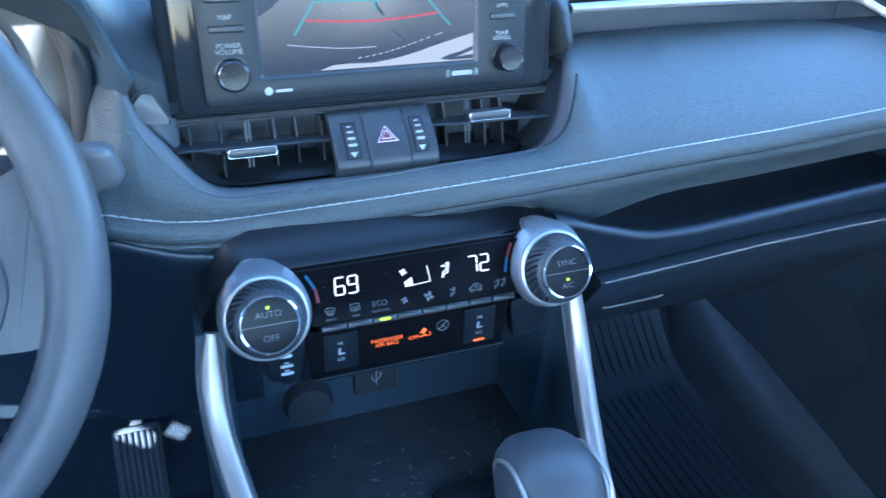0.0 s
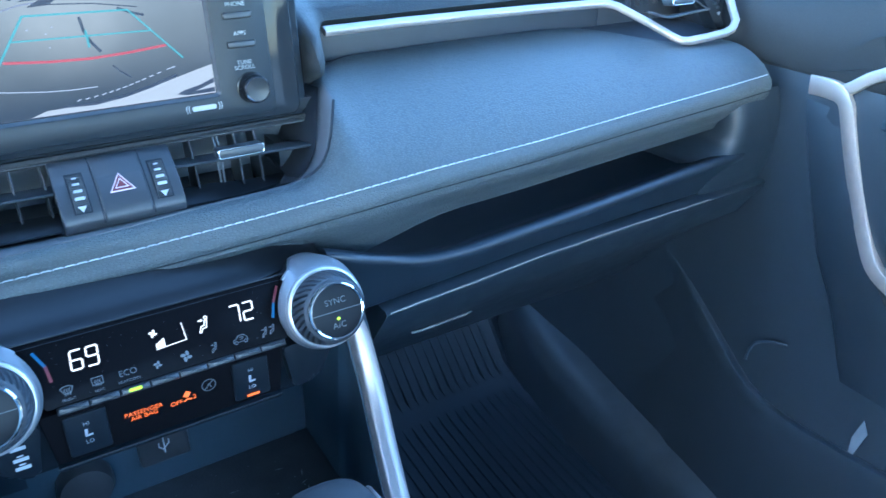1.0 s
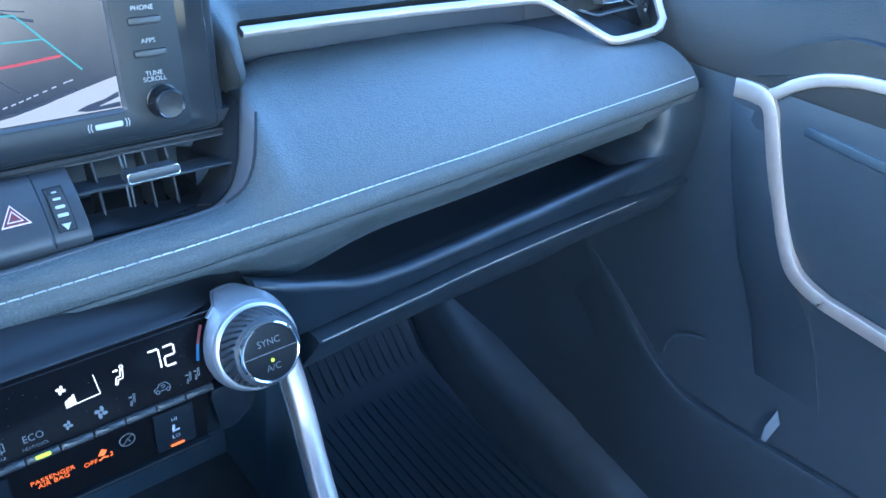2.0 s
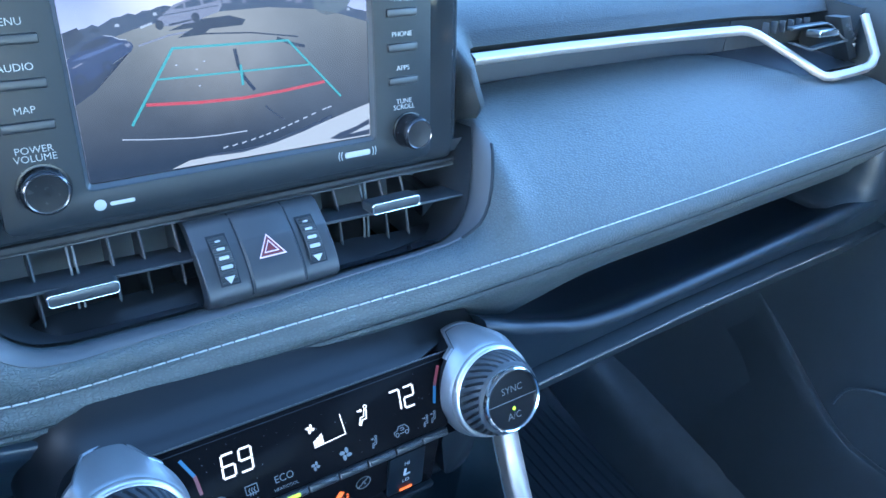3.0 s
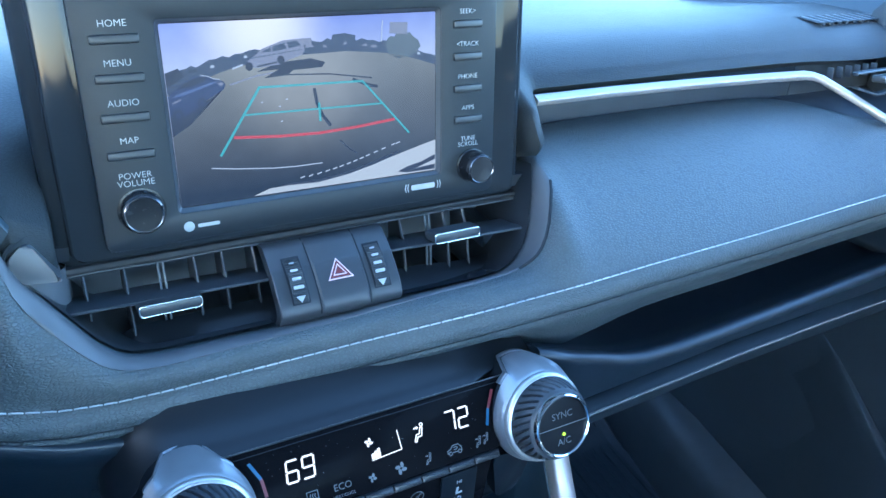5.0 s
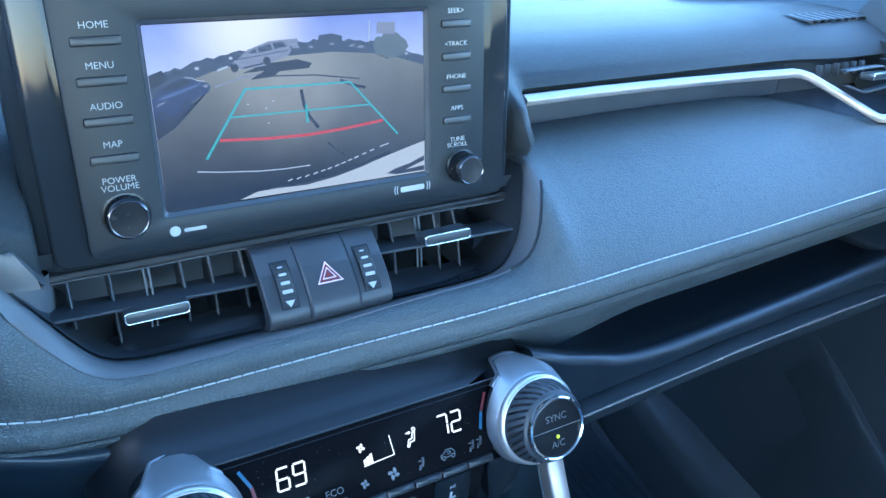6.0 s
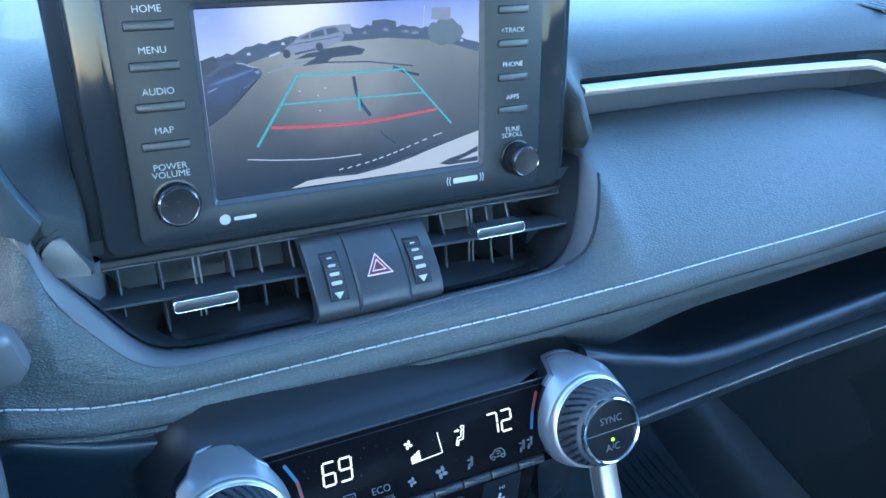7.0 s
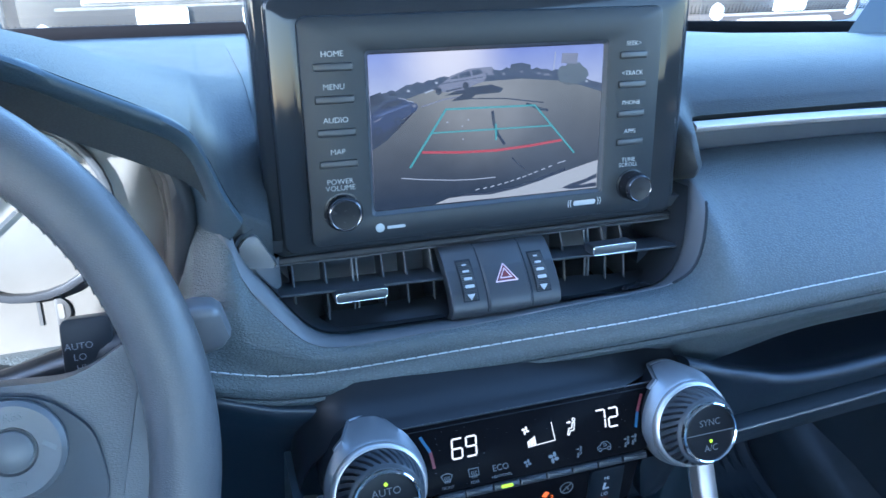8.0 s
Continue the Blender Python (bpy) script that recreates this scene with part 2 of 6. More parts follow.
def words(name, body, size, m, u, v, w, mat, parent, thick=0.0001, turn=0.0, stretch=1.0):
    """Lettering in the built-in font, centred on (u, v) of a face, as a mesh."""
    cu = bpy.data.curves.new(name, "FONT")
    cu.body, cu.size, cu.extrude, cu.align_x, cu.align_y, cu.space_line = body, size, thick, "CENTER", "CENTER", 0.85
    cu.resolution_u = 3
    cu.offset = -0.012 * size
    ob = bpy.data.objects.new(name, cu)
    scene.collection.objects.link(ob)
    me = bpy.data.meshes.new_from_object(ob.evaluated_get(bpy.context.evaluated_depsgraph_get()))
    bpy.data.objects.remove(ob)
    bpy.data.curves.remove(cu)
    bm = bmesh.new()
    bm.from_mesh(me)
    bpy.data.meshes.remove(me)
    bmesh.ops.transform(bm, matrix=m @ Matrix.Translation((u, v, w)) @ Matrix.Rotation(radians(turn), 4, "Z") @ Matrix.Diagonal((stretch, 1, 1, 1)), verts=bm.verts)
    return part(name, bm, mat, parent)


def strip(m, pts, width, w, thick=0.00012):
    """A thin raised line through (u, v) points."""
    bm = bmesh.new()
    for a, b in zip(pts, pts[1:]):
        a, b = Vector(a), Vector(b)
        d = (b - a).normalized()
        n = Vector((-d.y, d.x)) * width / 2
        e = d * width * 0.3
        join(bm, plate(Matrix(), [tuple(a - n - e), tuple(b - n + e), tuple(b + n + e), tuple(a + n - e)], w, w + thick))
    bmesh.ops.transform(bm, matrix=m, verts=bm.verts)
    return bm


# ---- the car's shell and the ground ----
GROUND = material("sunlit asphalt", (0.075, 0.073, 0.07), 0.9, mottle=0.35, mottle_size=0.4, grain=0.004, grain_size=0.01, kind="noise")


def slab(x0, x1, y0, y1, z0, z1, bevel=0.0):
    return block(Matrix.Translation(((x0 + x1) / 2, (y0 + y1) / 2, (z0 + z1) / 2)), abs(x1 - x0), abs(y1 - y0), abs(z1 - z0), bevel)


g = bmesh.new()
bmesh.ops.create_grid(g, x_segments=24, y_segments=24, size=400)
bmesh.ops.translate(g, vec=(0, 0, -0.5), verts=g.verts)
tagged(part("ground", g, GROUND), "grey asphalt of a car park outside", "ground", kind="structure")

floor = tagged(part("floor", slab(-0.72, 0.72, -1.9, 0.62, -0.06, 0.0), CARPET), "black carpeted cabin floor", "floor", kind="structure")
firewall = loft([[Vector((x, y, z)) for y, z in ((0.28, 0.0), (0.42, 0.14), (0.52, 0.32), (0.56, 0.60), (0.62, 0.60), (0.62, 0.0))] for x in (-0.70, 0.70)])
tagged(part("wall_front", firewall, CARPET), "black carpeted toe board of the footwell", "wall", kind="structure")
tagged(part("ceiling", slab(-0.72, 0.72, -1.9, -0.12, 1.17, 1.21), HEADLINER), "pale grey cloth headliner", "ceiling", kind="structure")
back = slab(-0.72, 0.72, -1.94, -1.9, -0.06, 0.72)
join(back, slab(-0.72, 0.72, -1.94, -1.9, 1.12, 1.21))
tagged(part("wall_back", back, TRIM_CLOTH), "blue-grey trim that closes the cabin behind", "wall", kind="structure")
w = slab(0.68, 0.72, -1.9, 0.12, 0.0, 0.70)
join(w, slab(0.68, 0.72, 0.12, 0.60, 0.0, 0.63))
join(w, slab(0.66, 0.72, -1.9, -1.45, 0.70, 1.17))
join(w, slab(0.66, 0.72, -1.45, -0.55, 1.12, 1.17))
tagged(part("wall_right", w, TRIM_CLOTH), "blue-grey side trim of the cabin with a window opening", "wall", kind="structure")
# out of view; its solid stretches keep the sun off wheel and pad
w = slab(-0.72, -0.68, -1.27, -0.38, 0.0, 1.17)
join(w, slab(-0.72, -0.68, -1.9, -1.27, 0.0, 0.68))
join(w, slab(-0.72, -0.68, -1.9, -1.27, 1.13, 1.17))
# slots cut in the unseen wall, aimed to put sun patches in the footwell
SUN_SLOTS = [(-0.205, -0.150, 0.508, 0.540), (-0.092, -0.044, 0.350, 0.372), (-0.020, 0.012, 0.280, 0.300)]
cuts_y, cuts_z = sorted({-0.38, 0.60, *(c for q in SUN_SLOTS for c in q[:2])}), sorted({0.0, 0.745, *(c for q in SUN_SLOTS for c in q[2:])})
for y0, y1 in zip(cuts_y, cuts_y[1:]):
    for z0, z1 in zip(cuts_z, cuts_z[1:]):
        if not any(q[0] <= y0 < q[1] and q[2] <= z0 < q[3] for q in SUN_SLOTS):
            join(w, slab(-0.692, -0.68, y0, y1, z0, z1))
# pieces added to block the sun from the hood's bevel
join(w, slab(-0.72, -0.68, -0.38, -0.30, 0.745, 1.17))
join(w, slab(-0.72, -0.68, -0.30, -0.24, 0.93, 1.17))
tagged(part("wall_left", w, TRIM_CLOTH), "unseen blue-grey left wall with openings that shape the sunlight", "wall", kind="structure")
for side in (-1, 1):
    pillar = sweep([(side * 0.90, 0.52, 0.60), (side * 0.80, 0.22, 0.90), (side * 0.64, -0.14, 1.17), (side * 0.62, -0.62, 1.19)], rounded(-0.03, -0.03, 0.03, 0.03, 0.012, 3), up=(0, 0.5, 1))
    tagged(part("pillar", pillar, HEADLINER), "grey windscreen pillar trim", "pillar", kind="structure")
pane = bmesh.new()
pane.faces.new([pane.verts.new(p) for p in ((-0.87, 0.52, 0.665), (0.87, 0.52, 0.665), (0.63, -0.12, 1.17), (-0.63, -0.12, 1.17))])
windscreen = part("window_1", pane, WINDSCREEN)
windscreen.visible_shadow = False
tagged(windscreen, "clear raked windscreen glass", "windscreen", kind="structure")
FRIT = material("black glass edge band", (0.003, 0.003, 0.004), 0.6, spec=0.08)
cowl = sweep([(x, 0.486, 0.6735 - 0.032 * max(0.0, x + 0.1)) for x in (-0.7, -0.4, -0.1, 0.1, 0.3, 0.5, 0.7, 0.9)], rounded(-0.002, -0.010, 0.002, 0.010, 0.001, 2))
dots = bmesh.new()
up_glass, into = Vector((0, -0.785, 0.62)), Vector((0, -0.62, -0.785))
for r in range(5):
    for i in range(230):
        c = Vector((-0.58 + 0.006 * i + 0.003 * (r % 2), 0.52, 0.665)) + up_glass * (0.010 + 0.0055 * r) + into * 0.002
        q = 0.0022 - 0.0003 * r
        dots.faces.new([dots.verts.new(c + Vector((q * math.cos(k), 0, 0)) + up_glass * (q * math.sin(k))) for k in (0, 1.05, 2.09, 3.14, 4.19, 5.24)])
tagged(part("trim", dots, FRIT), "rows of black dots along the glass edge", "trim", kind="stuff")
tagged(part("trim", cowl, FRIT), "black band along the foot of the windscreen", "trim", kind="structure")

# ---- dashboard ----
dash = thing("dashboard", (0, 0.2, 0.0), "dark grey grained soft dashboard with silver trim and pale stitching", "dashboard")

STITCH = [(-0.64, -0.01, 0.545), (-0.23, -0.02, 0.558), (-0.205, -0.041, 0.590), (-0.185, -0.045, 0.593), (-0.167, -0.045, 0.587), (-0.149, -0.045, 0.582), (-0.125, -0.045, 0.579), (-0.1, -0.046, 0.579), (0, -0.051, 0.583), (0.08, -0.063, 0.592), (0.15, -0.07, 0.599), (0.2, -0.072, 0.603),
          (0.3, -0.074, 0.608), (0.4, -0.077, 0.616), (0.5, -0.080, 0.623), (0.58, -0.081, 0.629)]
UPPER = [(-0.64, 0.03, 0.572), (-0.225, 0.03, 0.578), (-0.200, 0.03, 0.605), (-0.192, 0.03, 0.638), (-0.185, 0.022, 0.664), (-0.178, 0.012, 0.669), (-0.170, -0.002, 0.672), (-0.1640, -0.008, 0.670), (-0.1610, -0.014, 0.657), (-0.1575, -0.017, 0.645), (-0.152, -0.020, 0.638), (-0.146, -0.023, 0.631), (-0.135, -0.028, 0.6165),
         (-0.125, -0.031, 0.6035), (-0.116, -0.033, 0.5975), (-0.1, -0.034, 0.595), (0.09, -0.034, 0.594), (0.110, -0.033, 0.595), (0.121, -0.031, 0.599), (0.131, -0.027, 0.608), (0.139, -0.02, 0.623),
         (0.146, -0.008, 0.642), (0.155, 0.008, 0.6555), (0.173, 0.043, 0.6580), (0.2, 0.055, 0.6565), (0.3, 0.055, 0.6575), (0.4, 0.055, 0.6565), (0.45, 0.051, 0.6550),
         (0.475, 0.02, 0.651), (0.5, -0.008, 0.644), (0.58, -0.012, 0.643)]


SKIRT = [(0.085, 0.026), (0.110, 0.036), (0.125, 0.054), (0.138, 0.063), (0.157, 0.062), (0.175, 0.058), (0.19, 0.054), (0.21, 0.048), (0.24, 0.046), (0.60, 0.046)]   # how far the pad hangs below its stitches



def soft(table, x):
    """A table's values with its corners eased."""
    h = 0.002 if x < -0.14 else 0.004 if x < 0.15 else 0.004 + 0.7 * min(0.03, x - 0.15)
    got = [lerp_table(table, x + h * k) for k in (-1.0, -0.5, 0.0, 0.5, 1.0)]
    return [sum(c) / 5 for c in zip(*got)]


def pad_row(x):
    hang = lerp_table(SKIRT, x)[0]
    ys, zs = lerp_table(STITCH, x)
    yt, zt = soft(UPPER, x)
    s, t = Vector((x, ys, zs)), Vector((x, yt, zt))
    d = s - t
    n = Vector((0, d.z, -d.y)).normalized()
    if n.z < 0:
        n = -n
    swell = 0.008 + 0.0025 * min(1.0, max(0.0, (abs(x) - 0.11) / 0.08))
    row = [t + Vector((0, 0.012, -0.004))]
    for k in range(9):
        f = k / 8
        row.append(t + d * f + n * swell * (math.sin(math.pi * f) ** 0.7))
    for dy, dz in ((-0.0035, -0.004), (-0.005, -0.009), (-0.0045, -0.0125), (-0.0035, -0.0145), (-0.0042, -0.0166), (-0.0010, -0.0195 - 0.08 * hang), (0.0025 + 0.08 * hang, -0.0125 - 0.45 * hang), (0.003 + 0.20 * hang, -0.004 - 0.76 * hang), (0.33 * hang, -hang), (0.04, -0.003 - hang)):
        row.append(s + Vector((0, dy, dz)))
    return row + [Vector((x, 0.12, zs - 0.002 - hang)), Vector((x, 0.12, zt - 0.014))]


SHELF = material("satin dark shelf plastic", (0.010, 0.016, 0.024), 0.36, grain=0.00003, grain_size=0.0011, mottle=0.1, mottle_size=0.03)
rows = []
for i in range(40):
    x = -0.255 + 0.004 * i
    ys, zs = lerp_table(STITCH, x)
    f = min(1.0, max(0.0, (x + 0.20) / 0.085))
    top = zs - 0.0138 - 0.0080 * f * f * (3 - 2 * f)
    rows.append([Vector((x, y, z)) for y, z in ((ys + 0.02, top + 0.001), (ys - 0.0040, top), (ys - 0.0054, top - 0.002), (ys - 0.0050, top - 0.008), (ys + 0.002, top - 0.022), (ys + 0.016, 0.51), (ys + 0.034, 0.46), (ys + 0.05, 0.38))])
part("side_panel", loft(rows, closed=False), SHELF, dash, "smooth dark panel under the pad", 60)

xs = sorted({round(-0.64 + 0.02 * i, 3) for i in range(62)} | {round(s * (0.1 + 0.004 * i), 3) for i in range(24) for s in (-1, 1)} | {round(-0.19 + 0.0015 * i, 4) for i in range(36)})
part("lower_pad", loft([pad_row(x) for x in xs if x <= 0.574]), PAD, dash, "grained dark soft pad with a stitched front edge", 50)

seam_path = [Vector((x, *lerp_table(STITCH, x))) + Vector((0, -0.0044, -0.0135)) for x in xs if x <= 0.572]
part("seam", sweep(seam_path, circle(0.00045, 6)), SEAM, dash)
thread = bmesh.new()
x = -0.205
while x < 0.555:
    a, b = (Vector((q, *lerp_table(STITCH, q))) + Vector((0, -0.0008, 0.0010)) for q in (x, x + 0.0058))
    mid = (a + b) / 2 + Vector((0, -0.0006, 0.0006))
    join(thread, sweep([a, a.lerp(mid, 0.5) + Vector((0, -0.0003, 0.0004)), mid, b.lerp(mid, 0.5) + Vector((0, -0.0003, 0.0004)), b], circle(0.00044, 6), up=(0, 1, 0.3)))
    x += 0.0068
stitching = part("stitching", thread, THREAD, dash, "pale grey stitches along the pad")
tagged(stitching, kind="stuff")

SIDE_A = [(0.062, 0.60), (0.02, 0.650), (-0.002, 0.6595), (-0.005, 0.668), (0.010, 0.686), (0.045, 0.7), (0.085, 0.7065), (0.11, 0.709), (0.16, 0.708), (0.3, 0.697), (0.47, 0.681), (0.5, 0.60)]
SIDE_B = [(0.066, 0.60), (0.066, 0.655), (0.066, 0.682), (0.049, 0.6830), (0.0415, 0.6890), (0.049, 0.6975), (0.085, 0.7065), (0.11, 0.709), (0.16, 0.708), (0.3, 0.697), (0.47, 0.681), (0.5, 0.60)]
SIDE_C = [(0.066, 0.60), (0.066, 0.655), (0.066, 0.684), (0.045, 0.6825), (0.035, 0.6870), (0.043, 0.6970), (0.085, 0.7075), (0.11, 0.709), (0.16, 0.707), (0.3, 0.695), (0.47, 0.678), (0.5, 0.60)]


def mixed(a, b, s):
    s = min(1, max(0, s))
    s = s * s * (3 - 2 * s)
    return [(p[0] + (q[0] - p[0]) * s, p[1] + (q[1] - p[1]) * s) for p, q in zip(a, b)]


SIDE_D = [(0.062, 0.60), (0.062, 0.642), (0.062, 0.655), (0.060, 0.664), (0.060, 0.686), (0.065, 0.7), (0.085, 0.7065), (0.11, 0.709), (0.16, 0.708), (0.3, 0.697), (0.47, 0.681), (0.5, 0.60)]
CREASE = (0.125, 0.708)   # where the wall beside the hood turns into the flat dash top
# right half of the hood's outlines, from its middle down to the pad: outer rim, inner rim, foot of the inner bevel
RIM = [(-0.365, 0.797), (-0.31, 0.788), (-0.255, 0.767), (-0.231, 0.7545), (-0.206, 0.742), (-0.187, 0.732), (-0.176, 0.7225), (-0.169, 0.7075), (-0.162, 0.687), (-0.1545, 0.6715)]
INNER = [(-0.365, 0.762), (-0.31, 0.753), (-0.254, 0.736), (-0.2385, 0.729), (-0.2155, 0.717), (-0.193, 0.706), (-0.185, 0.697), (-0.181, 0.687), (-0.179, 0.668), (-0.185, 0.625)]
BEVEL = [(-0.365, 0.757), (-0.305, 0.748), (-0.247, 0.731), (-0.225, 0.718), (-0.207, 0.707), (-0.196, 0.699), (-0.192, 0.689), (-0.1915, 0.674), (-0.191, 0.663), (-0.197, 0.623)]


def both_halves(half, n=5):
    """A smooth outline (x, z) from a half and its mirror image."""
    right = [(p.x, p.y) for p in smooth_path([(x, z, 0.0) for x, z in half], n)]
    return [(-0.73 - x, z) for x, z in right[:0:-1]] + right


def top_row(x):
    """One row of the dash top beside and over the instruments, from its front edge back to the windscreen."""
    mirrored = -0.73 - x if x < -0.365 else x
    past = max(0.0, mirrored + 0.1545)
    y0, z0 = -0.016 + 0.5 * past, lerp_table(RIM, mirrored)[0] - 0.8 * past
    tall = min(1.0, max(0.0, (z0 - 0.700) / 0.06))
    y1 = CREASE[0] + 0.19 * tall
    out = [(y0 + 0.006, z0 - 0.035)]
    for q in (0.0, 0.03, 0.08, 0.15, 0.24, 0.35, 0.48, 0.62, 0.76, 0.88, 0.96, 1.0):
        hollow, ease = 1 - (1 - q) ** 2.3, q * q * (3 - 2 * q)
        out.append((y0 + (y1 - y0) * q, z0 + (CREASE[1] - z0) * (hollow + (ease - hollow) * tall)))
    return out + [(y1 + 0.02, CREASE[1]), (0.36, 0.705), (0.47, 0.692), (0.50, 0.60)]


rows = []
for x in [-0.138, -0.1, 0, 0.1, 0.138, 0.142, 0.146, 0.150, 0.155, 0.16, 0.164, 0.168, 0.172, 0.176, 0.18, 0.2, 0.25, 0.3, 0.36, 0.42, 0.46, 0.48, 0.50, 0.53, 0.56, 0.60, 0.66, 0.72, 0.86]:
    prof = mixed(mixed(mixed(SIDE_D, SIDE_A, (abs(x) - 0.137) / 0.013 if x > 0 else 0.0), SIDE_B, (x - 0.152) / 0.023), SIDE_C, (x - 0.43) / 0.1)
    fall = 0.0075 + 0.032 * max(0.0, x + 0.1)
    rows.append([Vector((x, y, z - fall * max(0.0, y - 0.16) / 0.31 if z > 0.61 else z)) for y, z in prof])
part("upper_pad", loft(rows), PAD_TOP, dash, "grained dark dash top", 75)
rows = []
for x in [-0.66, -0.60] + [round(-0.5755 + 0.0105 * i, 4) for i in range(37)] + [round(-0.185 + 0.0015 * i, 4) for i in range(32)] + [-0.1345, -0.12, -0.10]:
    rows.append([Vector((x, y, z - 0.0255 * max(0.0, y - 0.16) / 0.31 if y < 0.36 else z - 0.0185 * (y < 0.48))) for y, z in [(max(y, 0.055) if x > -0.136 else y, z) for y, z in top_row(min(max(x, -0.5755), -0.1365))]])
part("cowl_pad", loft(rows, closed=False), PAD_TOP, dash, "grained dark dash top swept over the instruments", 75)
part("recess_panel", slab(0.176, 0.47, 0.0585, 0.063, 0.642, 0.682, 0.001), DEEP, dash, "dark recess behind the silver trim")

trim_pts = [(0.1725, 0.0378, 0.6812), (0.24, 0.037, 0.6816), (0.32, 0.0365, 0.6808), (0.40, 0.034, 0.6798), (0.447, 0.031, 0.6794), (0.455, 0.029, 0.6785), (0.461, 0.024, 0.6768),
            (0.48, 0.0, 0.6645), (0.494, -0.018, 0.6545), (0.500, -0.0235, 0.6515), (0.508, -0.026, 0.651), (0.53, -0.028, 0.6525), (0.553, -0.029, 0.6545), (0.563, -0.028, 0.657), (0.569, -0.025, 0.664), (0.573, -0.012, 0.678), (0.575, 0.0, 0.692)]
part("silver_trim", sweep(trim_pts, rounded(-0.005, -0.0022, 0.005, 0.0048, 0.002, 3), up=(0, -0.35, 1), sizes=[0.80] * 5 + [0.78] * 6 + [0.75] * 6), SILVER, dash, "satin silver trim strip", 60)

GLOVE = material("dark glove box plastic", (0.011, 0.018, 0.026), 0.5, grain=0.00005, grain_size=0.0012, mottle=0.2, mottle_size=0.02)
# the highlight along the lid edge is put into this pale colour
LIDEDGE = material("plastic edge in highlight tone", (0.12, 0.125, 0.13), 0.24, mottle=0.15, mottle_size=0.01)
LIP = [(0.112, -0.074, 0.5640), (0.128, -0.079, 0.5600), (0.140, -0.080, 0.5555), (0.155, -0.079, 0.5500), (0.17, -0.079, 0.5455), (0.185, -0.081, 0.5415), (0.20, -0.083, 0.5398), (0.23, -0.085, 0.5400), (0.28, -0.087, 0.5440), (0.35, -0.088, 0.5488), (0.42, -0.088, 0.5535), (0.5, -0.087, 0.5590), (0.60, -0.085, 0.5630)]
GAP = [(0.145, -0.084, 0.5040), (0.20, -0.084, 0.5075), (0.25, -0.085, 0.5113), (0.3, -0.085, 0.5150), (0.4, -0.085, 0.5180), (0.5, -0.085, 0.5195), (0.60, -0.085, 0.5210)]
rows = []
for i in range(45):
    x = 0.116 + 0.0096 * i
    yl, zl = lerp_table(LIP, x)
    yg, zg = lerp_table(GAP, x)
    rows.append([Vector((x, y, z)) for y, z in ((0.0, zl + 0.05), (-0.005, zl - 0.015), (yl + 0.03, zl - 0.012), (yl + 0.016, zl - 0.006), (yl + 0.010, zl - 0.0025), (yl + 0.005, zl - 0.0005), (yl + 0.001, zl), (yl - 0.0015, zl - 0.0012), (yl - 0.0028, zl - 0.0035), (yl - 0.0030, zl - 0.0065), (yl - 0.0015, zl - 0.0095), (yg + 0.009, zg + 0.0015), (yg + 0.01, zg), (0.1, zg - 0.04), (0.1, zl + 0.05))])
part("shelf", loft(rows), SHELF, dash, "open shelf with a rounded lip", 50)
rows = []
for i in range(25):
    z = 0.5175 + 0.0955 * i / 24
    corner = max(0.0, 1 - max(0.0, z - 0.553) / 0.022)
    tuck = 0.010 * (max(0.0, 0.560 - z) / 0.042) ** 1.5 + 0.009 * (max(0.0, z - 0.575) / 0.038) ** 2
    rows.append([Vector((x - 0.030 * corner ** 2.5 * k, y + tuck, z)) for x, y, k in ((0.516, 0.0, 1), (0.5165, -0.060, 1), (0.5175, -0.075, 1), (0.520, -0.0825, 0.9), (0.524, -0.0863, 0.7), (0.529, -0.0880, 0.4), (0.536, -0.0886, 0), (0.56, -0.0875, 0), (0.605, -0.085, 0))])
part("shelf_end", loft(rows, closed=False), GLOVE, dash, "dark panel that closes the end of the shelf", 60)

rows = []
for i in range(24):
    x = 0.158 + 0.0195 * i
    yg, zg = lerp_table(GAP, x)
    rows.append([Vector((x, y, z)) for y, z in ((yg + 0.02, zg - 0.003), (yg + 0.001, zg - 0.0025), (yg - 0.0012, zg - 0.0045), (yg, zg - 0.008), (yg + 0.028, zg - 0.05), (0.002, 0.42), (0.051, 0.367), (0.078, 0.335), (0.11, 0.30), (0.14, 0.28), (0.2, 0.28), (0.2, zg - 0.02))])
glove = part("glove_box", loft(rows), GLOVE, dash, "closed dark glove box door", 50)
part("handle", sweep([(0.258, 0.0505, 0.366), (0.264, 0.0485, 0.3665), (0.324, 0.0475, 0.3690), (0.331, 0.0495, 0.3690)], circle(0.0015, 8)), LIDEDGE, glove, "slim glove box release")
part("edge", sweep([Vector((x, *lerp_table(GAP, x))) + Vector((0, -0.0022, -0.003)) for x in [0.16 + 0.0172 * i for i in range(21)]], circle(0.0010, 8)), LIDEDGE, glove, "thin glove box lid edge coloured as a highlight")

# instrument hood: a rim, a bevel and an inner wall round the dials
HOODTRIM = material("satin hood trim", (0.022, 0.025, 0.029), 0.36, mottle=0.1, mottle_size=0.02)
# brown raised above black plastic, for glare on the clear cover
LINING = material("dusty dark hood lining", (0.045, 0.042, 0.036), 0.55, mottle=0.2, mottle_size=0.03)


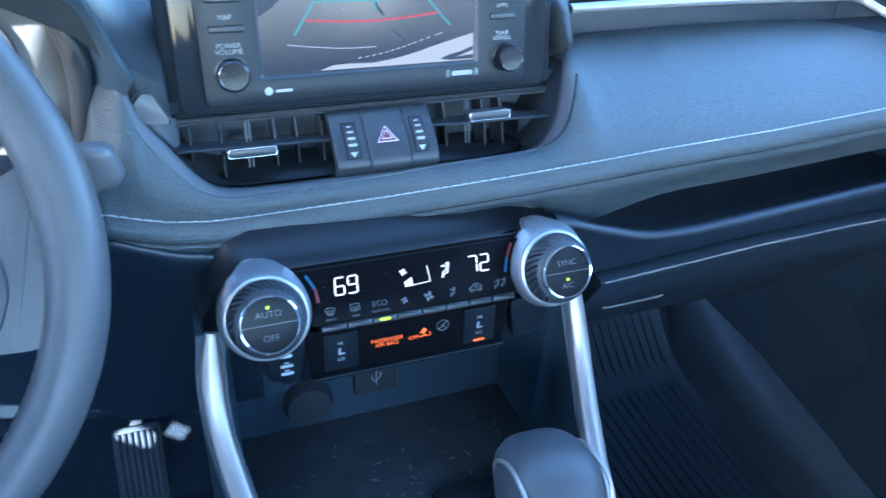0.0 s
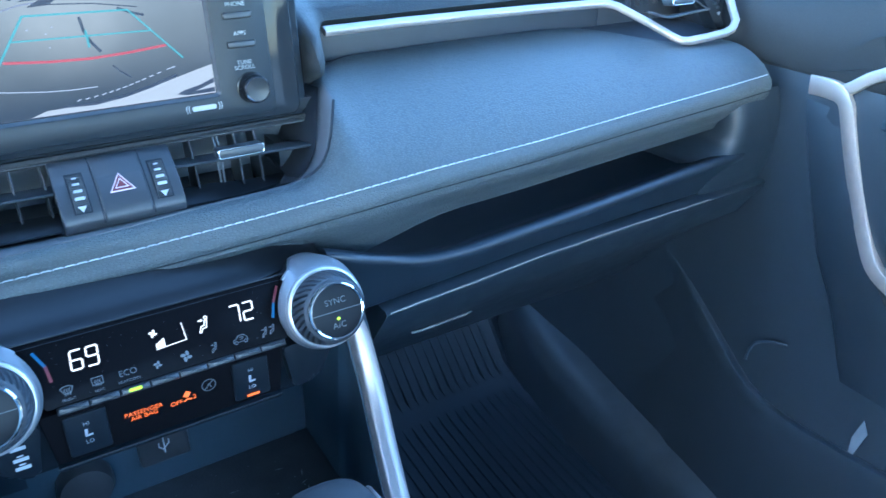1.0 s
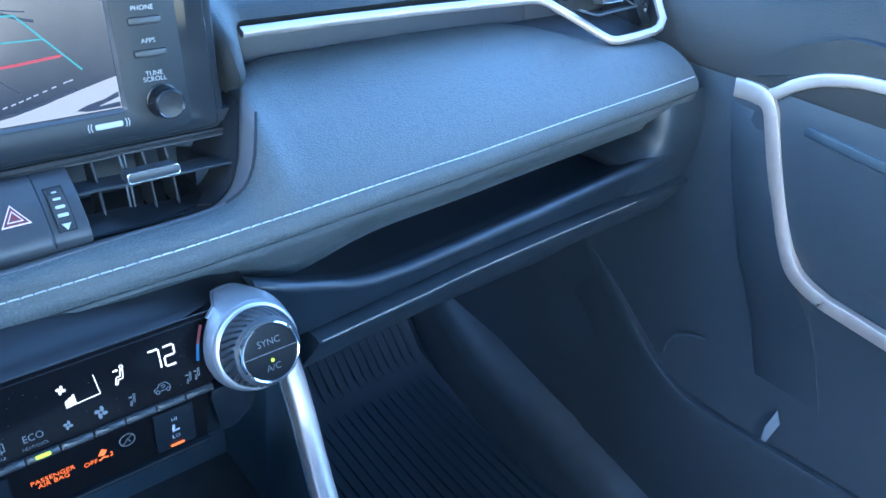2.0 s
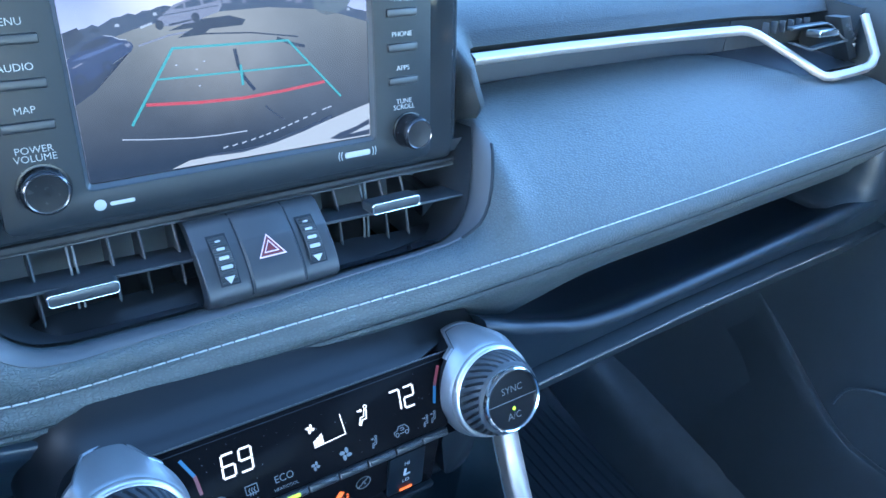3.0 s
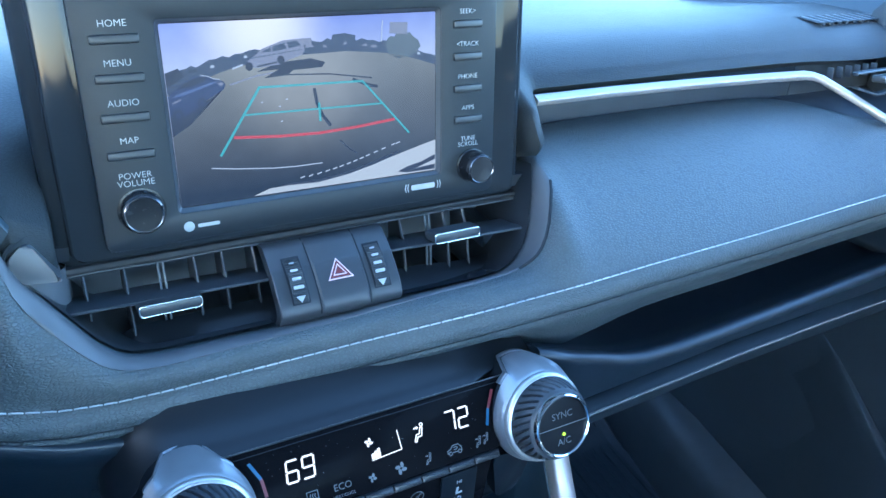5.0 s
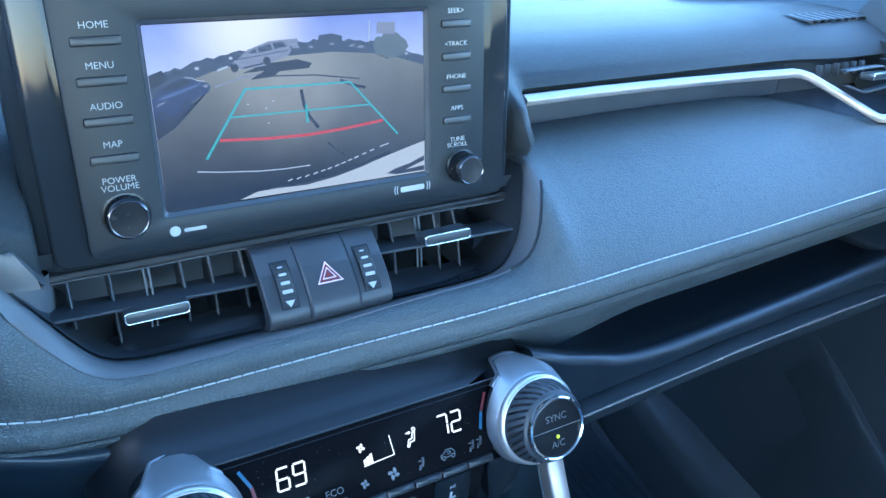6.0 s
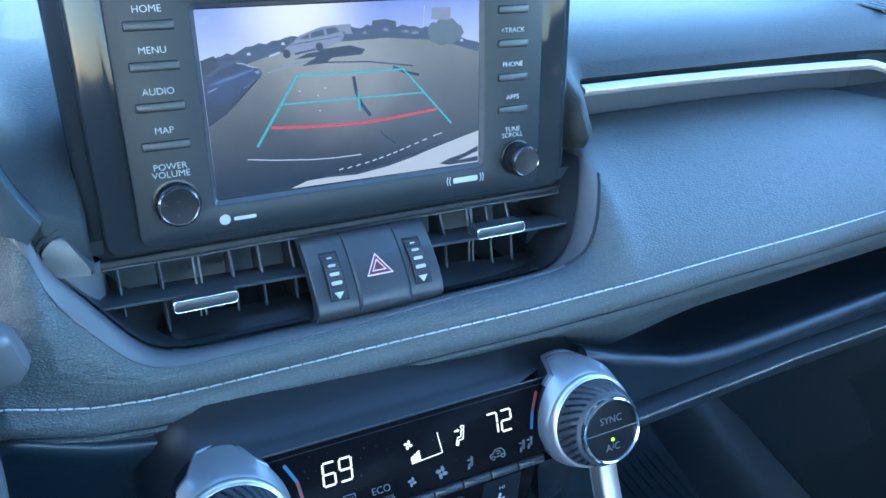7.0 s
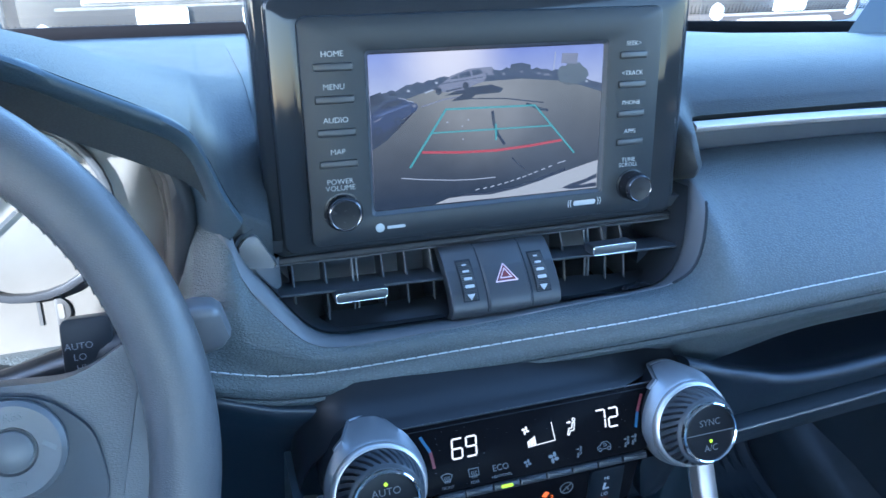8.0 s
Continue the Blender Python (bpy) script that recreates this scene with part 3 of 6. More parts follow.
rim_line, inner_line, bevel_line = both_halves(RIM), both_halves(INNER), both_halves(BEVEL)
strips = [[] for i in range(8)]
for (xr, zr), (xi, zi) in zip(rim_line, inner_line):
    d = Vector((xi - xr, 0, zi - zr)).normalized()
    rim_at, inner_at = Vector((xr, -0.020, zr)), Vector((xi, 0.003, zi))
    strips[0].append(rim_at + Vector((0, 0.006, 0)) + d * 0.0004)
    strips[1].append(rim_at + Vector((0, 0.0015, 0)) + d * 0.0004)
    strips[2].append(rim_at + Vector((0, -0.0008, 0)) + d * 0.0020)
    strips[3].append(rim_at + Vector((0, -0.0006, 0)) + d * 0.0050)
    for k, (f, back) in enumerate(((0.45, 0.25), (0.72, 0.60), (0.92, 0.92), (1.0, 1.0))):
        at = rim_at.lerp(inner_at, f)
        strips[4 + k].append(Vector((at.x, -0.020 + 0.023 * back, at.z)))
part("instrument_hood", loft(strips, closed=False), PLASTIC, dash, "hooded dark rim over the instruments", 60)
bevel_rows = [[Vector((xi, 0.003, zi)) for xi, zi in inner_line]]
for f, y in ((0.25, -0.001), (0.6, -0.0015), (1.0, 0.004)):
    bevel_rows.append([Vector((xi + (xb - xi) * f, y, zi + (zb - zi) * f)) for (xi, zi), (xb, zb) in zip(inner_line, bevel_line)])
part("hood_bevel", loft(bevel_rows, closed=False), HOODTRIM, dash, "smooth satin bevel inside the hood", 60)
lining = [[Vector((-0.365 + (xb + 0.365) * k, y, 0.66 + (zb - 0.66) * k)) for xb, zb in bevel_line] for y, k in ((0.004, 1.0), (0.0055, 0.985), (0.03, 0.975), (0.06, 0.955), (0.10, 0.93))]
part("hood_lining", loft(lining, closed=False), LINING, dash, "dusty dark inner wall of the hood", 60)
part("column_cover", slab(-0.56, -0.185, 0.02, 0.14, 0.52, 0.556, 0.01), PLASTIC, dash)
knee = loft([[Vector((x, y, z)) for y, z in ((-0.03, 0.548), (-0.005, 0.52), (0.04, 0.44), (0.10, 0.33), (0.14, 0.28), (0.14, 0.56))] for x in (-0.66, -0.4, -0.2, -0.145)])
part("knee_panel", knee, PLASTIC, dash, "dark lower panel under the steering column", 50)

# ---- instrument cluster ----
cluster = thing("instrument_cluster", (-0.365, 0.08, 0.66), "sunlit instrument cluster with round dials under a hood", "instrument cluster")
PADTONE = material("dull grey gauge print", (0.035, 0.035, 0.034), 0.6, mottle=0.1, mottle_size=0.01)
MI = face_at(-0.365, 0.055, 0.68, 14)
arch = [(0.168 * math.copysign(abs(math.cos(math.pi * i / 24)) ** 0.85, math.cos(math.pi * i / 24)), -0.03 + 0.094 * math.sin(math.pi * i / 24) ** 0.85) for i in range(25)] + [(-0.16, -0.11), (0.16, -0.11)]
part("face", plate(MI, arch, -0.01, 0.0, 0.002), DIAL, cluster, "pale sunlit lens")
for u in (-0.085, 0.085):
    part("dial_ring", ring_plate(MI @ Matrix.Translation((u, -0.02, 0)), circle(0.055, 32), circle(0.050, 32), 0.0, 0.006, 0.001), SMOOTH, cluster)
    ticks = bmesh.new()
    for i in range(13):
        k = radians(220 - 260 * i / 12)
        join(ticks, strip(MI, [(u + 0.041 * math.cos(k), -0.02 + 0.041 * math.sin(k)), (u + 0.047 * math.cos(k), -0.02 + 0.047 * math.sin(k))], 0.0015, 0.0003))
    part("dial_marks", ticks, SMOOTH, cluster)
    part("needle", strip(MI, [(u, -0.02), (u - 0.03, -0.045)], 0.002, 0.002, 0.001), SMOOTH, cluster)
gauge_at = MI @ Matrix.Translation((0.0955, -0.0835, 0.0))
half = [(0.0015 + 0.0085 * math.cos(radians(a)), 0.0095 * math.sin(radians(a))) for a in range(-90, 91, 15)]
small_gauge = part("small_gauge", plate(gauge_at, half, -0.001, 0.0018, 0.0004), PADTONE, cluster, "grey half-round fuel gauge")
part("gauge_window", plate(gauge_at, rounded(0.0028, -0.0045, 0.0062, 0.0050, 0.0012, 3), 0.0016, 0.0022), DIAL, small_gauge)
part("gauge_foot", plate(gauge_at, [(0.0022, -0.0095), (0.0062, -0.0095), (0.0046, -0.0135), (0.0036, -0.0135)], -0.001, 0.0016), PADTONE, small_gauge)
part("gauge_bar", plate(gauge_at, rounded(-0.0085, -0.0075, -0.0065, 0.0080, 0.0006, 2), -0.001, 0.0010), PADTONE, cluster)
part("shroud", ring_plate(MI, [(p[0] * 1.05, p[1] * 1.05 + 0.002) for p in arch], arch, -0.01, 0.03, 0.004), LINING, cluster, "inner frame round the dials")

# ---- infotainment unit ----
MS = face_at(0, 0, 0.66, 8)
unit = thing("infotainment_unit", (0, 0.03, 0.645), "upright infotainment unit with glossy black frame showing a rear camera picture", "infotainment unit")
CHIN = material("dusty gloss edge", (0.010, 0.011, 0.013), 0.45, spec=0.15, mottle=0.3, mottle_size=0.008, second=(0.035, 0.036, 0.038))
CHINEDGE = material("dust on a dark edge", (0.02, 0.021, 0.023), 0.5, mottle=0.3, mottle_size=0.012, second=(0.12, 0.12, 0.12))
HOUSING = [(0.0020, -0.045), (0.0, -0.034), (0.0, -0.014), (0.0006, -0.0112), (0.0022, -0.0088), (0.0045, -0.0074), (0.0072, -0.0068), (0.0080, -0.0062), (0.0086, -0.0036), (0.0096, -0.0026), (0.0120, -0.0020), (0.0210, -0.0012)]   # inset and height
housing = loft([[MS @ Vector((u, v, w)) for u, v in rounded(-0.1398 + q, -0.0285 + 0.6 * q, 0.1440 - q, 0.134 - q, max(0.004, 0.010 - 0.4 * q), 5)] for q, w in HOUSING])
part("housing", housing, PIANO, unit, "glossy black housing", 25)
part("lower_chin", plate(MS, round_corners([(-0.1405, -0.0315), (0.1405, -0.0315), (0.1415, -0.0255), (-0.1415, -0.0255)], 0.002, 3), -0.03, -0.0045, 0.002), CHIN, unit, "dusty lower edge of the housing")
part("dusty_edge", sweep([MS @ Vector((u, -0.0300 + 0.0003 * math.sin(90 * u), -0.0042)) for u in [-0.139 + 0.0139 * i for i in range(21)]], circle(0.0004, 6)), CHINEDGE, unit, "pale dust along the lower edge")
SCREENEDGE = material("smooth grey screen edge", (0.040, 0.045, 0.052), 0.32, mottle=0.1, mottle_size=0.01)
SCREEN_OUT = rounded(-0.0775, -0.0025, 0.0775, 0.0945, 0.002, 3)
part("fascia", ring_plate(MS, rounded(-0.1150, -0.0185, 0.1155, 0.1145, 0.005, 3), SCREEN_OUT, -0.004, 0.0032, 0.0012), FASCIA, unit, "dark grey satin fascia")
corner = [rounded(-0.0785 + q, -0.0035 + q, 0.0785 - q, 0.0955 - q, 0.002, 3) for q in (0.0004, 0.0020, 0.0026)]
part("screen_border", loft([[MS @ Vector((u, v, w)) for u, v in ring] for ring, w in zip(corner, (0.0031, 0.0008, 0.0001))], caps=False), SCREENEDGE, unit, "grey sloping edge round the screen")
screen = part("screen", plate(MS, rounded(-0.0785, -0.0035, 0.0785, 0.0955, 0.002, 3), -0.004, 0.0), GLASS_BLACK, unit, "lit screen with rear camera picture")


SCREEN_GLOW = 0.047


def picture(name, color_low, color_high, v0, v1, glare, spot, reach):
    """Glowing picture area of the screen: a vertical blend, a soft glare round spot (u, v) and some unevenness."""
    m = bpy.data.materials.new(name)
    m.use_nodes = True
    nt = m.node_tree
    p = nt.nodes["Principled BSDF"]
    p.inputs["Base Color"].default_value = (0.0, 0.0, 0.0, 1)
    p.inputs["Roughness"].default_value = 0.2
    p.inputs["Specular IOR Level"].default_value = 0.15
    tc, sep, mr, mix, n, mul, far, mr2, mix2 = (nt.nodes.new("ShaderNode" + k) for k in ("TexCoord", "SeparateXYZ", "MapRange", "Mix", "TexNoise", "Mix", "VectorMath", "MapRange", "Mix"))
    nt.links.new(tc.outputs["Object"], sep.inputs[0])
    nt.links.new(sep.outputs["Z"], mr.inputs["Value"])
    mr.inputs["From Min"].default_value, mr.inputs["From Max"].default_value = 0.66 + v0, 0.66 + v1
    mix.data_type = mul.data_type = mix2.data_type = "RGBA"
    mix.inputs["A"].default_value, mix.inputs["B"].default_value = (*color_low, 1), (*color_high, 1)
    nt.links.new(mr.outputs["Result"], mix.inputs["Factor"])
    far.operation = "DISTANCE"
    far.inputs[1].default_value = MS @ Vector((*spot, 0))
    nt.links.new(tc.outputs["Object"], far.inputs[0])
    mr2.interpolation_type = "SMOOTHERSTEP"
    mr2.inputs["From Min"].default_value, mr2.inputs["From Max"].default_value = 0.0, reach
    mr2.inputs["To Min"].default_value, mr2.inputs["To Max"].default_value = 1.0, 0.0
    nt.links.new(far.outputs["Value"], mr2.inputs["Value"])
    nt.links.new(mr2.outputs["Result"], mix2.inputs["Factor"])
    nt.links.new(mix.outputs["Result"], mix2.inputs["A"])
    mix2.inputs["B"].default_value = (*glare, 1)
    n.inputs["Scale"].default_value, n.inputs["Detail"].default_value = 90, 8
    nt.links.new(tc.outputs["Object"], n.inputs["Vector"])
    mul.blend_type = "OVERLAY"
    mul.inputs["Factor"].default_value = 0.18
    nt.links.new(mix2.outputs["Result"], mul.inputs["A"])
    nt.links.new(n.outputs["Fac"], mul.inputs["B"])
    nt.links.new(mul.outputs["Result"], p.inputs["Emission Color"])
    p.inputs["Emission Strength"].default_value = SCREEN_GLOW
    return m


SKYPIC = picture("camera sky", (0.52, 0.52, 0.66), (0.20, 0.24, 0.58), 0.070, 0.096, (0.92, 0.80, 0.78), (-0.026, 0.090), 0.048)
LOTPIC = picture("camera tarmac", (0.045, 0.06, 0.09), (0.24, 0.23, 0.22), 0.004, 0.074, (0.36, 0.33, 0.30), (-0.005, 0.066), 0.06)
LOTDARK = glowing("camera shade", (0.03, 0.036, 0.07), SCREEN_GLOW)
FARPIC = glowing("camera far hedge", (0.06, 0.075, 0.125), SCREEN_GLOW)
CARBLUE = glowing("camera blue car", (0.04, 0.055, 0.13), SCREEN_GLOW)
CARWHITE = glowing("camera pale van", (0.26, 0.25, 0.31), SCREEN_GLOW)
BUMPER = glowing("camera pale bumper", (0.55, 0.52, 0.50), SCREEN_GLOW)
PALE = glowing("camera white marks", (0.5, 0.5, 0.54), SCREEN_GLOW)
CYAN = glowing("guide line cyan", (0.11, 0.41, 0.39), SCREEN_GLOW)
REDLINE = glowing("guide line red", (0.62, 0.06, 0.085), SCREEN_GLOW)


def on_screen(name, pts, level, mat):
    part(name, flat(MS, pts, 0.0002 + 0.00008 * level), mat, screen)


def line_on_screen(name, pts, width, level, mat):
    part(name, strip(MS, pts, width, 0.0002 + 0.00008 * level, 0.00005), mat, screen)


HORIZON = [(-0.0755, 0.067), (-0.06, 0.072), (-0.04, 0.0765), (-0.02, 0.0795), (0.0, 0.081), (0.02, 0.0805), (0.04, 0.0785), (0.06, 0.0745), (0.0755, 0.068)]
LOT_TOP = [(-0.0755, 0.058), (-0.06, 0.064), (-0.045, 0.0685), (-0.03, 0.0715), (-0.01, 0.0735), (0.02, 0.074), (0.045, 0.0715), (0.06, 0.068), (0.0755, 0.063)]
on_screen("sky_picture", rounded(-0.0757, -0.0005, 0.0757, 0.0925, 0.001, 2), 0, SKYPIC)
rng = random.Random(5)
hedge = []
for (ua, va), (ub, vb) in zip(HORIZON, HORIZON[1:]):
    for k in range(6):
        hedge.append((ua + (ub - ua) * k / 6, va + (vb - va) * k / 6 + rng.uniform(-0.0012, 0.0008)))
on_screen("far_hedge", [*hedge, HORIZON[-1], (0.0755, 0.05), (-0.0755, 0.05)], 2, FARPIC)
for i in range(16):
    u = -0.07 + 0.009 * i + rng.uniform(-0.003, 0.003)
    v = lerp_table(HORIZON, u)[0] - rng.uniform(0.0015, 0.0035)
    w_ = rng.uniform(0.001, 0.003)
    on_screen("far_car", [(u - w_, v - 0.0008), (u - w_ * 0.7, v + 0.0005), (u + w_ * 0.6, v + 0.0006), (u + w_, v - 0.0008)], 3, rng.choice((PALE, LOTDARK, CARWHITE, CARBLUE)))
on_screen("tarmac", [*LOT_TOP, (0.0757, -0.0004), (-0.0757, -0.0004)], 3, LOTPIC)
TREEPIC = glowing("camera hazy tree", (0.13, 0.15, 0.17), SCREEN_GLOW)
on_screen("tree", [(0.044, 0.076), (0.0455, 0.0795), (0.0475, 0.0805), (0.0495, 0.0800), (0.0515, 0.0825), (0.0545, 0.0835), (0.0565, 0.0815), (0.059, 0.0820), (0.0615, 0.0795), (0.0645, 0.0775), (0.066, 0.0740), (0.063, 0.0705), (0.058, 0.0685), (0.052, 0.0680), (0.046, 0.0705)], 3, TREEPIC)
on_screen("far_van", [(0.012, 0.080), (0.013, 0.083), (0.02, 0.0835), (0.026, 0.082), (0.026, 0.079)], 3, FARPIC)
on_screen("far_van", [(-0.006, 0.079), (-0.006, 0.082), (0.001, 0.082), (0.001, 0.078)], 3, CARWHITE)
line_on_screen("pole", [(0.0415, 0.078), (0.0425, 0.089)], 0.0006, 3, PALE)
on_screen("sign_board", [(0.0465, 0.082), (0.047, 0.088), (0.058, 0.0875), (0.0575, 0.081)], 4, CARWHITE)
on_screen("car_shade", [(-0.0755, 0.037), (-0.0755, 0.049), (-0.06, 0.052), (-0.049, 0.058), (-0.0475, 0.0605), (-0.056, 0.0515), (-0.066, 0.0425)], 4, LOTDARK)
CARSHINE = glowing("camera blue shine", (0.10, 0.13, 0.26), SCREEN_GLOW)
on_screen("blue_car", [(-0.0755, 0.047), (-0.0755, 0.0575), (-0.0715, 0.0605), (-0.067, 0.0640), (-0.063, 0.0658), (-0.0585, 0.0668), (-0.055, 0.0662), (-0.0525, 0.0645), (-0.0495, 0.0640), (-0.0472, 0.0628), (-0.0465, 0.0610), (-0.0478, 0.0588), (-0.051, 0.0572), (-0.056, 0.0545), (-0.061, 0.0510), (-0.066, 0.0480), (-0.070, 0.0466)], 5, CARBLUE)
on_screen("blue_car_window", [(-0.0705, 0.0607), (-0.067, 0.0636), (-0.063, 0.0652), (-0.0585, 0.0661), (-0.0555, 0.0652), (-0.0575, 0.0636), (-0.063, 0.0618)], 6, LOTDARK)
on_screen("blue_car_shine", [(-0.0740, 0.0568), (-0.068, 0.0592), (-0.060, 0.0612), (-0.054, 0.0630), (-0.0500, 0.0634), (-0.0535, 0.0618), (-0.060, 0.0598), (-0.068, 0.0574)], 6, CARSHINE)
on_screen("blue_car_lamp", [(-0.0505, 0.0622), (-0.0482, 0.0628), (-0.0474, 0.0616), (-0.0492, 0.0608)], 7, CARWHITE)
line_on_screen("blue_car_glint", [(-0.0585, 0.0669), (-0.055, 0.0662), (-0.0525, 0.0648), (-0.0492, 0.0641)], 0.0004, 7, PALE)
line_on_screen("blue_car_glint", [(-0.0735, 0.0540), (-0.0695, 0.0556)], 0.0007, 7, CARWHITE)
for u, v, r in ((-0.0590, 0.0530, 0.0024), (-0.0715, 0.0478, 0.0028)):
    on_screen("blue_car_wheel", [(u + r * math.cos(i * 0.5), v + 1.15 * r * math.sin(i * 0.5)) for i in range(13)], 8, LOTDARK)
    on_screen("blue_car_wheel", [(u + 0.5 * r * math.cos(i * 0.5), v + 0.6 * r * math.sin(i * 0.5)) for i in range(13)], 9, CARBLUE)
on_screen("dark_car", [(-0.0755, 0.062), (-0.0755, 0.069), (-0.069, 0.071), (-0.0665, 0.067), (-0.07, 0.064)], 4, LOTDARK)
on_screen("van_shade", [(-0.026, 0.063), (-0.018, 0.067), (-0.03, 0.0665), (-0.018, 0.0705), (0.0, 0.0715), (0.008, 0.069), (0.006, 0.0665), (-0.010, 0.066), (-0.014, 0.0635)], 5, LOTDARK)
on_screen("pale_van", [(-0.034, 0.069), (-0.034, 0.0725), (-0.03, 0.075), (-0.026, 0.078), (-0.015, 0.0815), (-0.007, 0.082), (-0.004, 0.0805), (-0.003, 0.076), (-0.005, 0.0735), (-0.012, 0.0715), (-0.017, 0.0695), (-0.028, 0.0685)], 6, CARWHITE)
on_screen("van_window", [(-0.0265, 0.0763), (-0.0215, 0.0785), (-0.0215, 0.0762)], 7, FARPIC)
on_screen("van_window", [(-0.0205, 0.0763), (-0.0205, 0.0788), (-0.0140, 0.0804), (-0.0130, 0.0772)], 7, FARPIC)
on_screen("van_window", [(-0.0118, 0.0774), (-0.0126, 0.0806), (-0.0072, 0.0810), (-0.0052, 0.0786)], 7, FARPIC)
line_on_screen("van_side_line", [(-0.0335, 0.0735), (-0.020, 0.0748), (-0.005, 0.0764)], 0.0004, 7, FARPIC)
line_on_screen("van_sill", [(-0.029, 0.0692), (-0.019, 0.0707)], 0.0008, 7, LOTDARK)
for u, v in ((-0.0335, 0.0695), (-0.0165, 0.0718)):
    on_screen("van_wheel", [(u + 0.002 * math.cos(k), v + 0.0022 * math.sin(k)) for k in [i * 0.7 for i in range(9)]], 8, LOTDARK)
line_on_screen("kerb_mark", [(-0.042, 0.069), (-0.037, 0.0705)], 0.001, 5, PALE)
line_on_screen("pale_patch", [(-0.044, 0.061), (-0.03, 0.0645), (-0.02, 0.0655)], 0.0008, 4, CARWHITE)
line_on_screen("tar_line", [(-0.015, 0.064), (0.01, 0.0625), (0.035, 0.0585)], 0.0007, 4, LOTDARK)
line_on_screen("tar_line", [(0.001, 0.055), (0.002, 0.0475), (0.0045, 0.041), (0.009, 0.0345)], 0.0018, 4, LOTDARK)
line_on_screen("tar_line", [(0.0145, 0.025), (0.019, 0.0205), (0.024, 0.0165)], 0.0008, 4, LOTDARK)
line_on_screen("tar_line", [(0.024, 0.0585), (0.032, 0.055), (0.038, 0.0535)], 0.0016, 4, LOTDARK)
for u, v in ((-0.019, 0.0475), (-0.0165, 0.0445), (-0.0185, 0.0445), (-0.014, 0.0445), (-0.0185, 0.0395), (-0.015, 0.051), (-0.0285, 0.0505)):
    on_screen("pale_speck", [(u - 0.0007, v), (u, v + 0.0004), (u + 0.0008, v + 0.0003), (u + 0.0004, v - 0.0005)], 5, PALE)
line_on_screen("white_arc", [(-0.058, 0.0185), (-0.045, 0.0165), (-0.025, 0.0142), (-0.012, 0.0135), (0.003, 0.0135)], 0.0006, 4, PALE)
on_screen("bumper", [(-0.0375, 0.0), (-0.028, 0.003), (-0.01, 0.0035), (0.01, 0.0045), (0.03, 0.0075), (0.05, 0.0125), (0.0665, 0.0165), (0.0755, 0.0185), (0.0755, -0.0003), (0.02, -0.0003)], 5, BUMPER)
on_screen("bumper_shade", [(-0.0225, 0.0035), (-0.016, 0.0045), (0.0, 0.0042), (0.018, 0.0065), (0.035, 0.0105), (0.052, 0.0152), (0.052, 0.0135), (0.035, 0.0085), (0.018, 0.0048), (0.0, 0.0026)], 6, LOTDARK)
on_screen("bumper_shade", [(0.05, 0.002), (0.056, 0.0042), (0.066, 0.0062), (0.075, 0.0095), (0.075, 0.0065), (0.062, 0.0025), (0.075, 0.0035), (0.075, 0.0005), (0.056, 0.0005)], 6, LOTDARK)
for i, (u, v) in enumerate(((-0.009, 0.0068), (-0.004, 0.0072), (0.001, 0.0078), (0.006, 0.0086), (0.0105, 0.0094), (0.0145, 0.0102), (0.019, 0.0112), (0.023, 0.0122), (0.027, 0.0133), (0.031, 0.0144), (0.036, 0.0158), (0.041, 0.0172), (0.0475, 0.019), (0.0505, 0.0196))):
    line_on_screen("legend_bar", [(u - 0.0011, v - 0.0003), (u + 0.0011, v + 0.0003)], 0.0007, 6, PALE)
line_on_screen("guide_side", [(-0.0525, 0.0248), (-0.0292, 0.0585)], 0.0013, 9, CYAN)
line_on_screen("guide_side", [(0.0575, 0.0250), (0.0292, 0.0572)], 0.0011, 9, CYAN)
line_on_screen("guide_far", [(-0.0292, 0.0585), (0.0292, 0.0572)], 0.0011, 10, CYAN)
line_on_screen("guide_middle", [(-0.0385, 0.0448), (0.0412, 0.0437)], 0.0009, 10, CYAN)
line_on_screen("guide_centre", [(0.0030, 0.0472), (0.0032, 0.0378)], 0.0013, 11, CYAN)
line_on_screen("guide_near", [(-0.0445, 0.0335), (-0.02, 0.0315), (0.003, 0.0308), (0.025, 0.0318), (0.048, 0.0338)], 0.0015, 10, REDLINE)

KEY = material("satin grey key", (0.016, 0.018, 0.021), 0.38, mottle=0.06, mottle_size=0.03)
for legend, u, v in (("HOME", -0.0965, 0.0870), ("MENU", -0.0965, 0.0688), ("AUDIO", -0.0965, 0.0499), ("MAP", -0.0965, 0.0314), ("SEEK>", 0.0955, 0.0852), ("<TRACK", 0.0957, 0.0668), ("PHONE", 0.0960, 0.0480), ("APPS", 0.0965, 0.0293)):
    wide = 0.0112 if u < 0 else 0.0096
    key = part("button", plate(MS, rounded(u - wide, v - 0.0022, u + wide, v + 0.0022, 0.0009, 2), 0.003, 0.0047, 0.0007), KEY, unit, "slim grey button")
    part("button_gap", flat(MS, rounded(u - wide - 0.0002, v - 0.0025, u + wide + 0.0002, v + 0.0022, 0.001, 2), 0.00335), SEAM, key)
    words("legend", legend, 0.0046 if u < 0 else 0.0040, MS, u, v + 0.0070, 0.0033, PRINT, unit)
words("legend", "POWER\nVOLUME", 0.0046, MS, -0.0962, 0.0187, 0.0033, PRINT, unit)
words("legend", "TUNE\nSCROLL", 0.0040, MS, 0.0968, 0.0156, 0.0033, PRINT, unit)


